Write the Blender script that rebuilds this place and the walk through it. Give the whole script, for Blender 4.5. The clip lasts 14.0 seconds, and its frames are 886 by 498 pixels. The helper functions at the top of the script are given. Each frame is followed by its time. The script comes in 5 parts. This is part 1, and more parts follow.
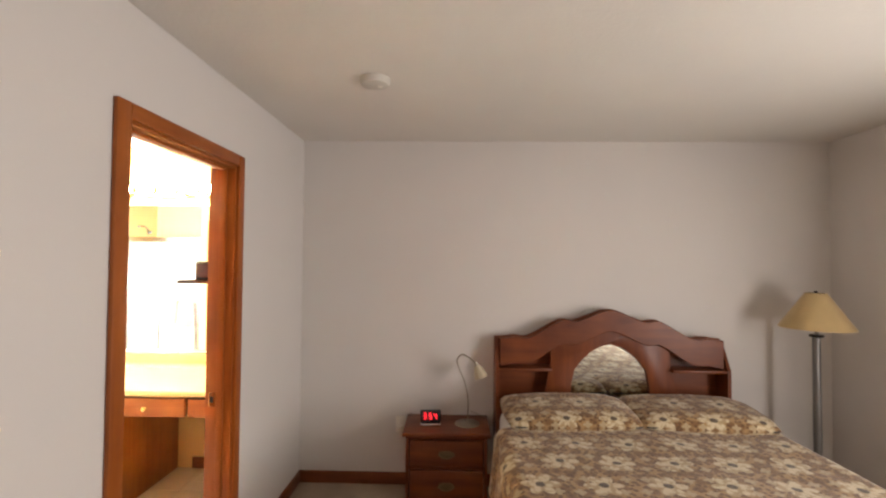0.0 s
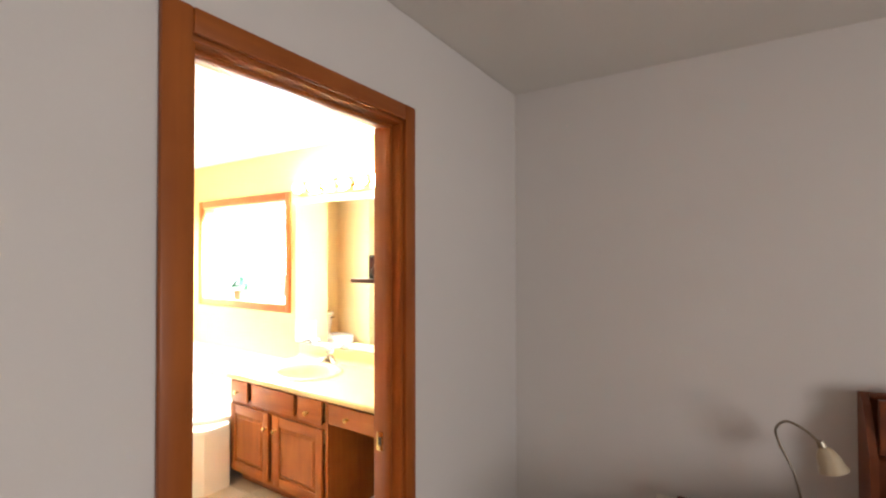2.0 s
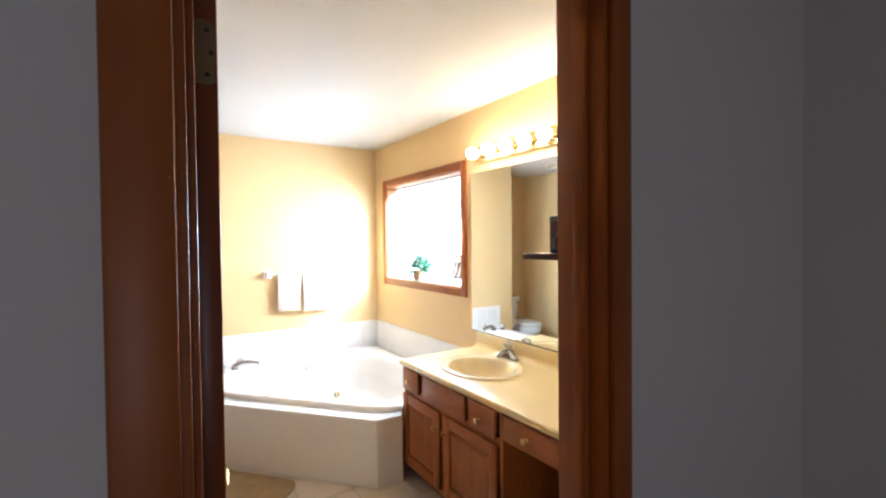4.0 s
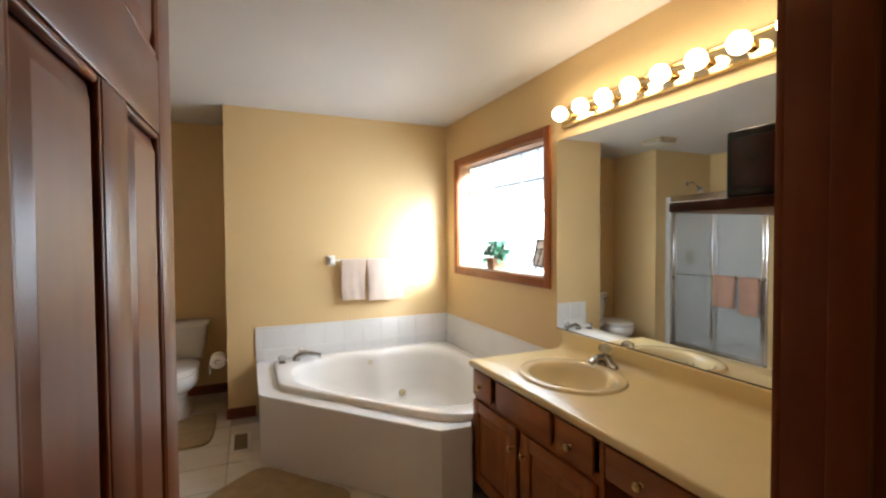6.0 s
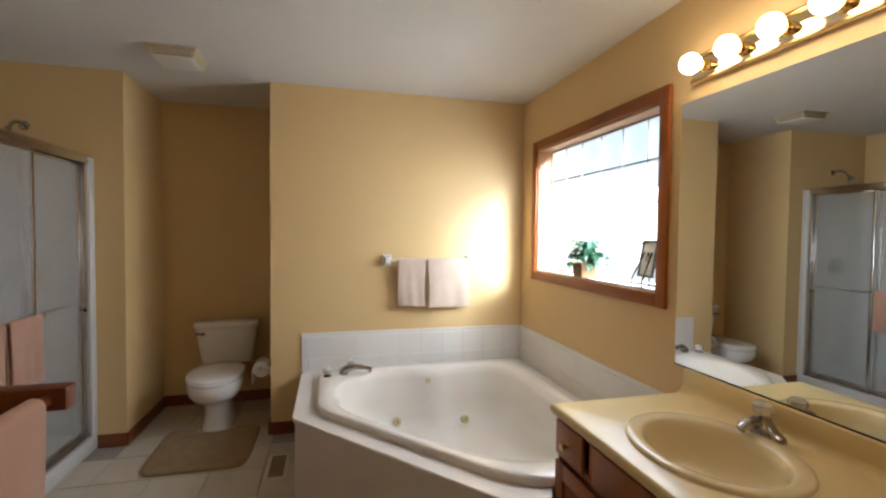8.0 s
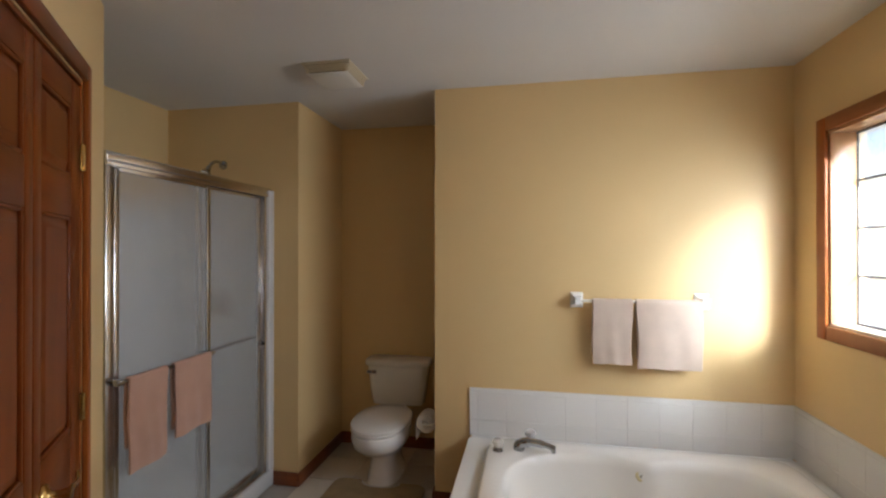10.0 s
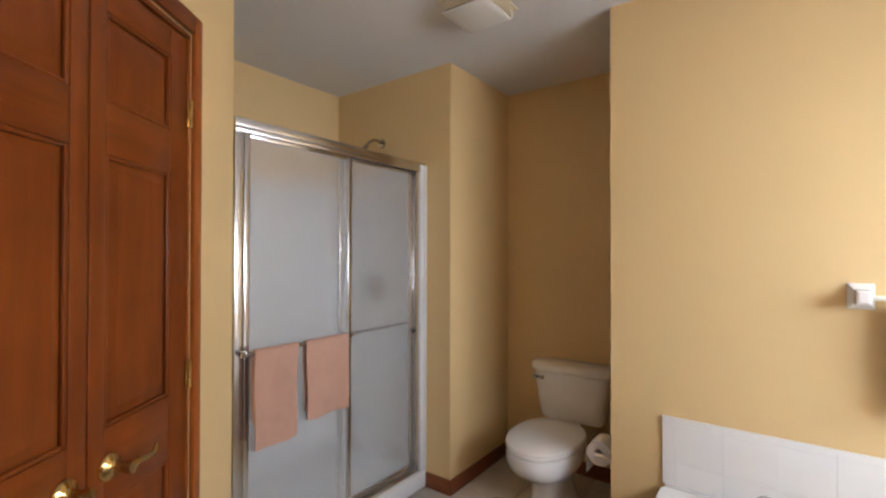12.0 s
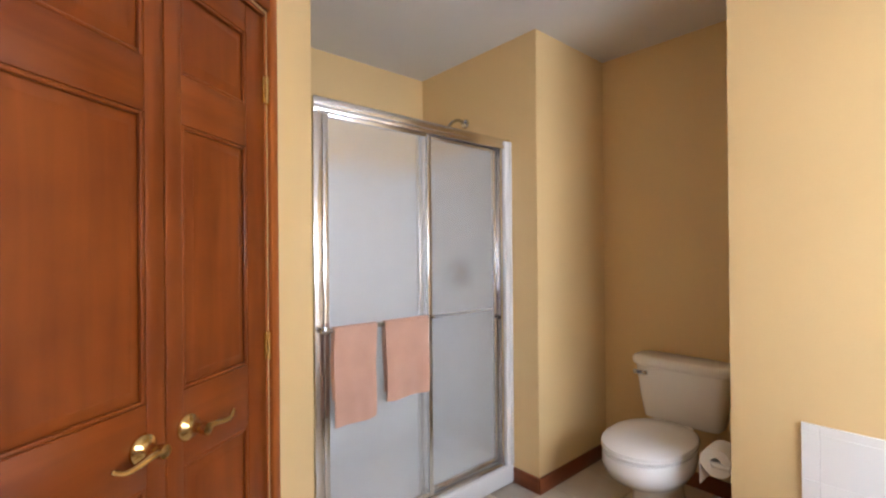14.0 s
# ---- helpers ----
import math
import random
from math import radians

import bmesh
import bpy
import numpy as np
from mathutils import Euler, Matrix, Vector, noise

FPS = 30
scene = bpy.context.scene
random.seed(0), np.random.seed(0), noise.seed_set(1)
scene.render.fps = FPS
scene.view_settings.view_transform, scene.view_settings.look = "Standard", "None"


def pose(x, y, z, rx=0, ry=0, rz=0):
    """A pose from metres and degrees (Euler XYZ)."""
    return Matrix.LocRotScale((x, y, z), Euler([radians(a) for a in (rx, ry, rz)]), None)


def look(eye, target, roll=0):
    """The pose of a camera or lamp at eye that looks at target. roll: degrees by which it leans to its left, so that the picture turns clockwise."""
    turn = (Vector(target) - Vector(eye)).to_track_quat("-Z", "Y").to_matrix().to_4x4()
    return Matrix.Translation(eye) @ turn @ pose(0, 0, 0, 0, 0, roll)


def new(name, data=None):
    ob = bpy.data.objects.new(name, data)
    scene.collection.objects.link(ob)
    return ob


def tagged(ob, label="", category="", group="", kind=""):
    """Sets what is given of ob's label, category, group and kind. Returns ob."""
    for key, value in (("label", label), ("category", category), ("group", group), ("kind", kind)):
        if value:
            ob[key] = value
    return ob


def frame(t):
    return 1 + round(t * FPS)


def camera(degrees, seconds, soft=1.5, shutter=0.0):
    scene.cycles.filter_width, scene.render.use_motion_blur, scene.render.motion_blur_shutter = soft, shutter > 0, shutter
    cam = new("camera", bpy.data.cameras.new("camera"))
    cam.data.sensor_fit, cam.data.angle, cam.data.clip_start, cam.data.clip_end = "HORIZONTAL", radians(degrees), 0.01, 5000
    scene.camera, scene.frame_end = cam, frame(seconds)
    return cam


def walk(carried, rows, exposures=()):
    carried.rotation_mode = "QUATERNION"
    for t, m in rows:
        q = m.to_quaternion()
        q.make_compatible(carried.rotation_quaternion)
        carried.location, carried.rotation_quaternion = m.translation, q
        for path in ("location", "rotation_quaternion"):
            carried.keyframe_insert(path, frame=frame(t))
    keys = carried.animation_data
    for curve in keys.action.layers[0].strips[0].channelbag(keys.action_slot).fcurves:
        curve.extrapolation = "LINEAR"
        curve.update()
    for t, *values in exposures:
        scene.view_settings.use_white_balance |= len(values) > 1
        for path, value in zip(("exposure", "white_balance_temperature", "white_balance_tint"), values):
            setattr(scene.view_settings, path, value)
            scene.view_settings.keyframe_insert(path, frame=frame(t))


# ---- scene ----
cam = camera(89.5, 14.0, soft=2.3, shutter=0.0)
PATH = [
    (0, (0.365, 0.081, 1.584), (0.314, 2.08, 1.635), 0.5),
    (0.5, (0.392, 0.365, 1.607), (0.035, 2.332, 1.649), 0.8),
    (1, (0.345, 0.634, 1.599), (-0.282, 2.533, 1.625), 0.8),
    (1.5, (0.298, 0.858, 1.583), (-0.572, 2.658, 1.608), 0.3),
    (2, (0.254, 1.019, 1.564), (-0.827, 2.701, 1.593), -0.1),
    (2.5, (0.169, 1.164, 1.556), (-1.117, 2.695, 1.573), 0.0),
    (3, (0.065, 1.291, 1.537), (-1.38, 2.674, 1.534), 0.1),
    (3.5, (-0.048, 1.403, 1.522), (-1.618, 2.642, 1.498), -0.4),
    (4, (-0.156, 1.509, 1.505), (-1.83, 2.604, 1.469), -0.6),
    (6.5, (-0.658, 1.8, 1.391), (-2.506, 2.562, 1.329), -0.2),
    (7, (-0.778, 1.871, 1.375), (-2.646, 2.584, 1.303), 0.0),
    (9.5, (-1.658, 2.079, 1.497), (-3.654, 1.959, 1.479), 0.6),
    (10, (-1.816, 2.116, 1.493), (-3.781, 1.744, 1.5), 0.0),
    (10.5, (-1.993, 2.151, 1.471), (-3.894, 1.528, 1.491), -0.3),
    (11, (-2.162, 2.149, 1.452), (-3.982, 1.321, 1.466), -0.1),
    (11.5, (-2.291, 2.149, 1.398), (-4.011, 1.128, 1.418), 0.1),
    (12, (-2.386, 2.158, 1.363), (-3.991, 0.964, 1.379), 0.1),
    (12.5, (-2.456, 2.165, 1.34), (-3.955, 0.841, 1.351), -0.2),
    (13, (-2.494, 2.164, 1.312), (-3.914, 0.756, 1.326), -0.4),
    (13.5, (-2.513, 2.149, 1.296), (-3.87, 0.68, 1.306), -0.5),
    (14, (-2.524, 2.129, 1.281), (-3.836, 0.619, 1.286), -0.5),
]
EXPOSURES = [(0.0, 5.02, 6500, 12), (1.0, 4.98, 6400, 13), (2.0, 4.62, 6250, 12), (3.0, 3.70, 5850, 12), (4.2, 2.60, 5300, 12), (6.3, 1.45, 6100, 14),
             (7.2, 1.34, 6150, 14), (9.5, 0.80, 6050, 16), (10.5, 1.02, 6100, 16), (11.5, 1.50, 6050, 18), (12.5, 1.90, 5950, 18), (14.0, 2.26, 5880, 19)]
walk(cam, [(t, look(eye, target, roll)) for t, eye, target, roll in PATH], EXPOSURES)

# ---- world, sun and large lights ----
world = bpy.data.worlds.new("sky")
scene.world = world
world.use_nodes = True
wn = world.node_tree.nodes
sky = wn.new("ShaderNodeTexSky")
sky.sky_type, sky.sun_disc = "NISHITA", False
SUN_TO = Vector((-1.0, -0.445, -0.46)).normalized()     # the way the sunlight travels
sky.sun_elevation = math.asin(-SUN_TO.z)
sky.sun_rotation = math.atan2(-SUN_TO.x, -SUN_TO.y)
wn["Background"].inputs[1].default_value = 0.15
world.node_tree.links.new(sky.outputs[0], wn["Background"].inputs[0])
sun = new("sun", bpy.data.lights.new("sun", "SUN"))
sun.data.energy, sun.data.angle, sun.data.color = 5.0, radians(17.0), (0.86, 0.96, 1.0)
sun.matrix_world = look((0, 0, 0), SUN_TO)


def area_lamp(name, eye, target, w, h, watts, colour):
    lamp = bpy.data.lights.new(name, "AREA")
    lamp.shape, lamp.size, lamp.size_y, lamp.energy, lamp.color = "RECTANGLE", w, h, watts, colour
    ob = new(name, lamp)
    ob.matrix_world = look(eye, target)
    return ob


# area lamps for sky light: outside the glass blocks, inside the unseen bedroom window
area_lamp("window_daylight", (-3.50, 3.66, 1.59), (-3.60, 2.5, 0.60), 1.24, 0.86, 12.0, (0.86, 0.955, 1.0))
area_lamp("bedroom_daylight", (2.985, 0.85, 1.15), (0.0, 0.85, 1.15), 1.26, 1.06, 2.05, (0.98, 0.945, 0.90))


# ---- materials ----
def nodes_of(name):
    m = bpy.data.materials.new(name)
    m.use_nodes = True
    t = m.node_tree
    return m, t, t.nodes, t.links, t.nodes["Principled BSDF"]


def surface(name, colour, rough=0.5, metal=0.0, vary=0.06, scale=3.0, grain=120.0, bump=0.05, stretch=(1, 1, 1), coat=0.0, piece=0.0, dist=0.002):
    """A plain surface with wide mottling, fine grain and fine relief."""
    m, t, n, l, p = nodes_of(name)
    tc = n.new("ShaderNodeTexCoord")
    mp = n.new("ShaderNodeMapping")
    mp.inputs["Scale"].default_value = stretch
    l.new(tc.outputs["Object"], mp.inputs[0])
    wide = n.new("ShaderNodeTexNoise")
    wide.inputs["Scale"].default_value, wide.inputs["Detail"].default_value = scale, 4
    fine = n.new("ShaderNodeTexNoise")
    fine.inputs["Scale"].default_value, fine.inputs["Detail"].default_value = grain, 5
    l.new(mp.outputs[0], wide.inputs["Vector"])
    l.new(mp.outputs[0], fine.inputs["Vector"])
    mixv = n.new("ShaderNodeMath")
    mixv.operation = "MULTIPLY_ADD"
    mixv.inputs[1].default_value = 0.3
    l.new(fine.outputs["Fac"], mixv.inputs[0])
    l.new(wide.outputs["Fac"], mixv.inputs[2])
    ramp = n.new("ShaderNodeMapRange")
    ramp.inputs["From Min"].default_value, ramp.inputs["From Max"].default_value = 0.35, 0.95
    ramp.inputs["To Min"].default_value, ramp.inputs["To Max"].default_value = 1 - vary, 1 + vary
    l.new(mixv.outputs[0], ramp.inputs[0])
    last = ramp.outputs[0]
    if piece:
        info = n.new("ShaderNodeObjectInfo")
        pr = n.new("ShaderNodeMapRange")
        pr.inputs["To Min"].default_value, pr.inputs["To Max"].default_value = 1 - piece, 1 + piece
        l.new(info.outputs["Random"], pr.inputs[0])
        mul = n.new("ShaderNodeMath")
        mul.operation = "MULTIPLY"
        l.new(last, mul.inputs[0])
        l.new(pr.outputs[0], mul.inputs[1])
        last = mul.outputs[0]
    vm = n.new("ShaderNodeVectorMath")
    vm.operation = "SCALE"
    vm.inputs[0].default_value = colour
    l.new(last, vm.inputs["Scale"])
    l.new(vm.outputs[0], p.inputs["Base Color"])
    rr = n.new("ShaderNodeMapRange")
    rr.inputs["To Min"].default_value, rr.inputs["To Max"].default_value = max(0.02, rough - 0.06), min(1, rough + 0.06)
    l.new(wide.outputs["Fac"], rr.inputs[0])
    l.new(rr.outputs[0], p.inputs["Roughness"])
    p.inputs["Metallic"].default_value = metal
    p.inputs["Coat Weight"].default_value = coat
    p.inputs["Coat Roughness"].default_value = 0.15
    if bump:
        b = n.new("ShaderNodeBump")
        b.inputs["Strength"].default_value, b.inputs["Distance"].default_value = bump, dist
        l.new(fine.outputs["Fac"], b.inputs["Height"])
        l.new(b.outputs[0], p.inputs["Normal"])
    return m


def wood(name, dark, light, rough=0.35, along="Z", coat=0.06, scale=1.0):
    """Stained wood: long grain, darker pores, blotches of stain."""
    m, t, n, l, p = nodes_of(name)
    tc = n.new("ShaderNodeTexCoord")
    mp = n.new("ShaderNodeMapping")
    long = 1.3 * scale
    mp.inputs["Scale"].default_value = {"Z": (14 * scale, 14 * scale, long), "X": (long, 14 * scale, 14 * scale), "Y": (14 * scale, long, 14 * scale)}[along]
    l.new(tc.outputs["Object"], mp.inputs[0])
    grain = n.new("ShaderNodeTexNoise")
    grain.inputs["Scale"].default_value, grain.inputs["Detail"].default_value, grain.inputs["Distortion"].default_value = 1.7, 6, 0.5
    l.new(mp.outputs[0], grain.inputs["Vector"])
    blot = n.new("ShaderNodeTexNoise")
    blot.inputs["Scale"].default_value, blot.inputs["Detail"].default_value = 5.0, 3
    l.new(tc.outputs["Object"], blot.inputs["Vector"])
    info = n.new("ShaderNodeObjectInfo")
    add = n.new("ShaderNodeMath")
    add.operation = "MULTIPLY_ADD"
    add.inputs[1].default_value = 0.95
    l.new(blot.outputs["Fac"], add.inputs[0])
    l.new(grain.outputs["Fac"], add.inputs[2])
    add2 = n.new("ShaderNodeMath")
    add2.operation = "MULTIPLY_ADD"
    add2.inputs[1].default_value = 0.085
    l.new(info.outputs["Random"], add2.inputs[0])
    l.new(add.outputs[0], add2.inputs[2])
    ramp = n.new("ShaderNodeValToRGB")
    ramp.color_ramp.elements[0].position, ramp.color_ramp.elements[0].color = 0.0, (*dark, 1)
    ramp.color_ramp.elements[1].position, ramp.color_ramp.elements[1].color = 1.0, (*light, 1)
    span = n.new("ShaderNodeMapRange")
    span.inputs["From Min"].default_value, span.inputs["From Max"].default_value = 0.66, 1.40
    l.new(add2.outputs[0], span.inputs[0])
    l.new(span.outputs[0], ramp.inputs[0])
    l.new(ramp.outputs[0], p.inputs["Base Color"])
    p.inputs["Roughness"].default_value, p.inputs["Coat Weight"].default_value, p.inputs["Coat Roughness"].default_value = rough, coat, 0.22
    p.inputs["Specular IOR Level"].default_value = 0.35
    b = n.new("ShaderNodeBump")
    b.inputs["Strength"].default_value, b.inputs["Distance"].default_value = 0.085, 0.001
    l.new(grain.outputs["Fac"], b.inputs["Height"])
    l.new(b.outputs[0], p.inputs["Normal"])
    return m


def glow(name, colour, strength):
    m, t, n, l, p = nodes_of(name)
    p.inputs["Base Color"].default_value = (*colour, 1)
    p.inputs["Emission Color"].default_value = (*colour, 1)
    p.inputs["Emission Strength"].default_value = strength
    return m


def glass(name, colour, rough, ior=1.45, waves=0.0, wscale=40.0):
    m, t, n, l, p = nodes_of(name)
    p.inputs["Base Color"].default_value = (*colour, 1)
    p.inputs["Transmission Weight"].default_value, p.inputs["Roughness"].default_value, p.inputs["IOR"].default_value = 1.0, rough, ior
    if waves:
        tc = n.new("ShaderNodeTexCoord")
        w = n.new("ShaderNodeTexNoise")
        w.inputs["Scale"].default_value, w.inputs["Detail"].default_value, w.inputs["Distortion"].default_value = wscale, 3, 1.2
        l.new(tc.outputs["Object"], w.inputs["Vector"])
        b = n.new("ShaderNodeBump")
        b.inputs["Strength"].default_value, b.inputs["Distance"].default_value = waves, 0.01
        l.new(w.outputs["Fac"], b.inputs["Height"])
        l.new(b.outputs[0], p.inputs["Normal"])
    return m


def fabric(name, colour, scale=9.0, rough=0.95, bump=0.4, weave=400.0):
    m = surface(name, colour, rough=rough, vary=0.10, scale=scale, grain=weave, bump=bump, dist=0.003)
    m.node_tree.nodes["Principled BSDF"].inputs["Sheen Weight"].default_value = 0.3
    return m


def bedspread(name):
    """Printed cotton: cream flower heads with brown centres on a mottled tan ground."""
    m, t, n, l, p = nodes_of(name)
    tc = n.new("ShaderNodeTexCoord")
    warp = n.new("ShaderNodeTexNoise")
    warp.inputs["Scale"].default_value = 7
    l.new(tc.outputs["UV"], warp.inputs["Vector"])
    bend = n.new("ShaderNodeVectorMath")
    bend.operation = "MULTIPLY_ADD"
    bend.inputs[1].default_value = (0.018, 0.018, 0.0)
    l.new(warp.outputs["Color"], bend.inputs[0])
    l.new(tc.outputs["UV"], bend.inputs[2])

    def cells(scale, randomness, feature="F1"):
        v = n.new("ShaderNodeTexVoronoi")
        v.voronoi_dimensions, v.feature = "2D", feature
        v.inputs["Scale"].default_value, v.inputs["Randomness"].default_value = scale, randomness
        l.new(bend.outputs[0], v.inputs["Vector"])
        return v

    def step(src, a, b, c0, c1):
        r = n.new("ShaderNodeMapRange")
        r.inputs["From Min"].default_value, r.inputs["From Max"].default_value = a, b
        r.inputs["To Min"].default_value, r.inputs["To Max"].default_value = c0, c1
        l.new(src, r.inputs[0])
        return r.outputs[0]

    def mix(fac, a, b):
        x = n.new("ShaderNodeMix")
        x.data_type = "RGBA"
        l.new(fac, x.inputs["Factor"])
        for k, v in (("A", a), ("B", b)):
            sock = [i for i in x.inputs if i.name == k and i.type == "RGBA"][0]
            if isinstance(v, tuple):
                sock.default_value = (*v, 1)
            else:
                l.new(v, sock)
        return [o for o in x.outputs if o.type == "RGBA"][0]

    def calc(op, *args):
        k = n.new("ShaderNodeMath")
        k.operation = op
        for q, v in zip(k.inputs, args):
            if isinstance(v, (int, float)):
                q.default_value = v
            else:
                l.new(v, q)
        return k.outputs[0]

    sep = n.new("ShaderNodeSeparateXYZ")
    l.new(bend.outputs[0], sep.inputs[0])

    def lattice(du, dv, su, sv):
        """Distance and bearing from the middle of each cell of a regular repeat, in metres."""
        a = calc("MULTIPLY", calc("SUBTRACT", calc("FRACT", calc("MULTIPLY_ADD", sep.outputs[0], 1 / su, du)), 0.5), su)
        b = calc("MULTIPLY", calc("SUBTRACT", calc("FRACT", calc("MULTIPLY_ADD", sep.outputs[1], 1 / sv, dv)), 0.5), sv)
        return calc("SQRT", calc("ADD", calc("MULTIPLY", a, a), calc("MULTIPLY", b, b))), calc("ARCTAN2", b, a)

    def daisy(du, dv, su, sv, size, petals):
        r, th = lattice(du, dv, su, sv)
        lobe = calc("MULTIPLY_ADD", calc("ABSOLUTE", calc("COSINE", calc("MULTIPLY", th, petals / 2))), size * 0.55, size * 0.52)
        return calc("LESS_THAN", r, lobe), calc("LESS_THAN", r, size * 0.25)

    leaf, spot = cells(15.0, 0.9), cells(34.0, 1.0)
    ground = mix(step(leaf.outputs["Distance"], 0.25, 0.50, 0, 1), (0.185, 0.092, 0.033), (0.33, 0.195, 0.080))
    ground = mix(step(spot.outputs["Distance"], 0.22, 0.40, 1, 0), ground, (0.12, 0.056, 0.020))
    c = ground
    for du, dv in ((0.25, 0.0), (0.75, 0.5)):          # small pale stars in bands between the flowers
        star, _ = daisy(du, dv + 0.25, 0.090, 0.22, 0.024, 4)
        c = mix(star, c, (0.40, 0.30, 0.175))
    for du, dv in ((0.0, 0.0), (0.5, 0.5)):
        petal, heart = daisy(du, dv, 0.27, 0.44, 0.082, 6)
        c = mix(petal, c, mix(step(spot.outputs["Distance"], 0.40, 0.62, 0, 1), (0.56, 0.455, 0.295), (0.38, 0.265, 0.14)))
        c = mix(heart, c, (0.085, 0.055, 0.032))
    l.new(c, p.inputs["Base Color"])
    p.inputs["Roughness"].default_value, p.inputs["Sheen Weight"].default_value = 0.92, 0.25
    weave = n.new("ShaderNodeTexNoise")
    weave.inputs["Scale"].default_value, weave.inputs["Detail"].default_value = 90, 4
    l.new(tc.outputs["UV"], weave.inputs["Vector"])
    b = n.new("ShaderNodeBump")
    b.inputs["Strength"].default_value, b.inputs["Distance"].default_value = 0.5, 0.006
    l.new(weave.outputs["Fac"], b.inputs["Height"])
    l.new(b.outputs[0], p.inputs["Normal"])
    return m


PAINT = surface("off_white_wall_paint", (0.67, 0.63, 0.60), 0.85, vary=0.025, scale=1.2, grain=160, bump=0.10)
GOLD = surface("golden_yellow_wall_paint", (0.725, 0.515, 0.245), 0.50, vary=0.03, scale=1.1, grain=170, bump=0.10)
CEILING = surface("textured_white_ceiling_paint", (0.68, 0.645, 0.60), 0.9, vary=0.03, scale=2.0, grain=55, bump=0.30, dist=0.004)
OAK = wood("orange_stained_door_wood", (0.126, 0.024, 0.003), (0.230, 0.053, 0.006), 0.36, "Z", 0.16)
OAK_X = wood("orange_stained_door_wood_cross", (0.126, 0.024, 0.003), (0.230, 0.053, 0.006), 0.36, "X", 0.16)
TRIM = wood("stained_trim_wood", (0.25, 0.061, 0.008), (0.39, 0.108, 0.014), 0.46)
TRIM_Y = wood("stained_trim_wood_across", (0.25, 0.061, 0.008), (0.39, 0.108, 0.014), 0.46, "Y")
# reveal wood paler than the trim: its sunlit look is put into the colour
LIT_REVEAL = wood("sunlit_reveal_wood", (0.42, 0.22, 0.10), (0.58, 0.35, 0.18), 0.34)
LIT_REVEAL_X = wood("sunlit_reveal_wood_along", (0.42, 0.22, 0.10), (0.58, 0.35, 0.18), 0.34, "X")
TRIM_X = wood("stained_trim_wood_along", (0.24, 0.075, 0.020), (0.36, 0.125, 0.035), 0.46, "X")
BASE_X = wood("dark_baseboard_wood", (0.13, 0.035, 0.012), (0.26, 0.075, 0.025), 0.40, "X")
BASE_Y = wood("dark_baseboard_wood_across", (0.13, 0.035, 0.012), (0.26, 0.075, 0.025), 0.40, "Y")
CABINET = wood("honey_brown_cabinet_wood", (0.22, 0.066, 0.014), (0.39, 0.134, 0.029), 0.42)
CABINET_X = wood("honey_brown_cabinet_wood_cross", (0.22, 0.066, 0.014), (0.39, 0.134, 0.029), 0.42, "X")
BEDWOOD = wood("dark_red_brown_bedroom_wood", (0.098, 0.021, 0.005), (0.220, 0.054, 0.011), 0.45, "X", 0.08)
BEDWOOD_Z = wood("dark_red_brown_bedroom_wood_upright", (0.098, 0.021, 0.005), (0.220, 0.054, 0.011), 0.45, "Z", 0.08)
LAMINATE = surface("cream_laminate", (0.78, 0.615, 0.31), 0.30, vary=0.03, scale=6, grain=300, bump=0.02)
SINKMAT = surface("cream_porcelain", (0.80, 0.665, 0.41), 0.14, vary=0.015, scale=2, grain=60, bump=0.0, coat=0.4)
ACRYLIC = surface("white_acrylic", (0.80, 0.755, 0.685), 0.16, vary=0.02, scale=2, grain=50, bump=0.0, coat=0.3)
PORCELAIN = surface("bone_white_porcelain", (0.82, 0.785, 0.73), 0.14, vary=0.015, scale=2, grain=60, bump=0.0, coat=0.5)
TILE_W = surface("white_glazed_wall_tile", (0.80, 0.775, 0.735), 0.16, vary=0.02, scale=5, grain=90, bump=0.02, piece=0.02)
TILE_F = surface("beige_floor_tile", (0.60, 0.53, 0.43), 0.32, vary=0.07, scale=9, grain=110, bump=0.04, piece=0.04)
GROUT = surface("grey_beige_grout", (0.38, 0.33, 0.27), 0.9, vary=0.08, scale=20, grain=300, bump=0.2)
GROUT_W = surface("white_grout", (0.72, 0.71, 0.69), 0.85, vary=0.05, scale=20, grain=300, bump=0.1)
SKIRT = surface("white_tub_skirt_panel", (0.74, 0.70, 0.66), 0.30, vary=0.02, scale=3, grain=80, bump=0.02)
CARPET = surface("tan_bedroom_carpet", (0.42, 0.33, 0.24), 0.97, vary=0.15, scale=6, grain=420, bump=0.8, dist=0.006)
MATRUG = surface("tan_bath_rug_pile", (0.40, 0.275, 0.135), 0.98, vary=0.18, scale=14, grain=330, bump=1.0, dist=0.008)
CHROME = surface("polished_chrome", (0.44, 0.44, 0.45), 0.08, 1.0, vary=0.03, scale=6, grain=80, bump=0.0)
SATIN = surface("bright_aluminium", (0.70, 0.69, 0.68), 0.22, 1.0, vary=0.05, scale=5, grain=90, bump=0.01, stretch=(30, 30, 1))
BRASS = surface("polished_brass", (0.66, 0.46, 0.18), 0.18, 1.0, vary=0.05, scale=12, grain=120, bump=0.0)
PEWTER = surface("antique_pewter", (0.30, 0.26, 0.20), 0.36, 1.0, vary=0.12, scale=14, grain=120, bump=0.05)
MIRROR = nodes_of("silvered_mirror")[0]
MIRROR.node_tree.nodes["Principled BSDF"].inputs["Base Color"].default_value = (0.80, 0.82, 0.80, 1)
MIRROR.node_tree.nodes["Principled BSDF"].inputs["Metallic"].default_value = 1.0
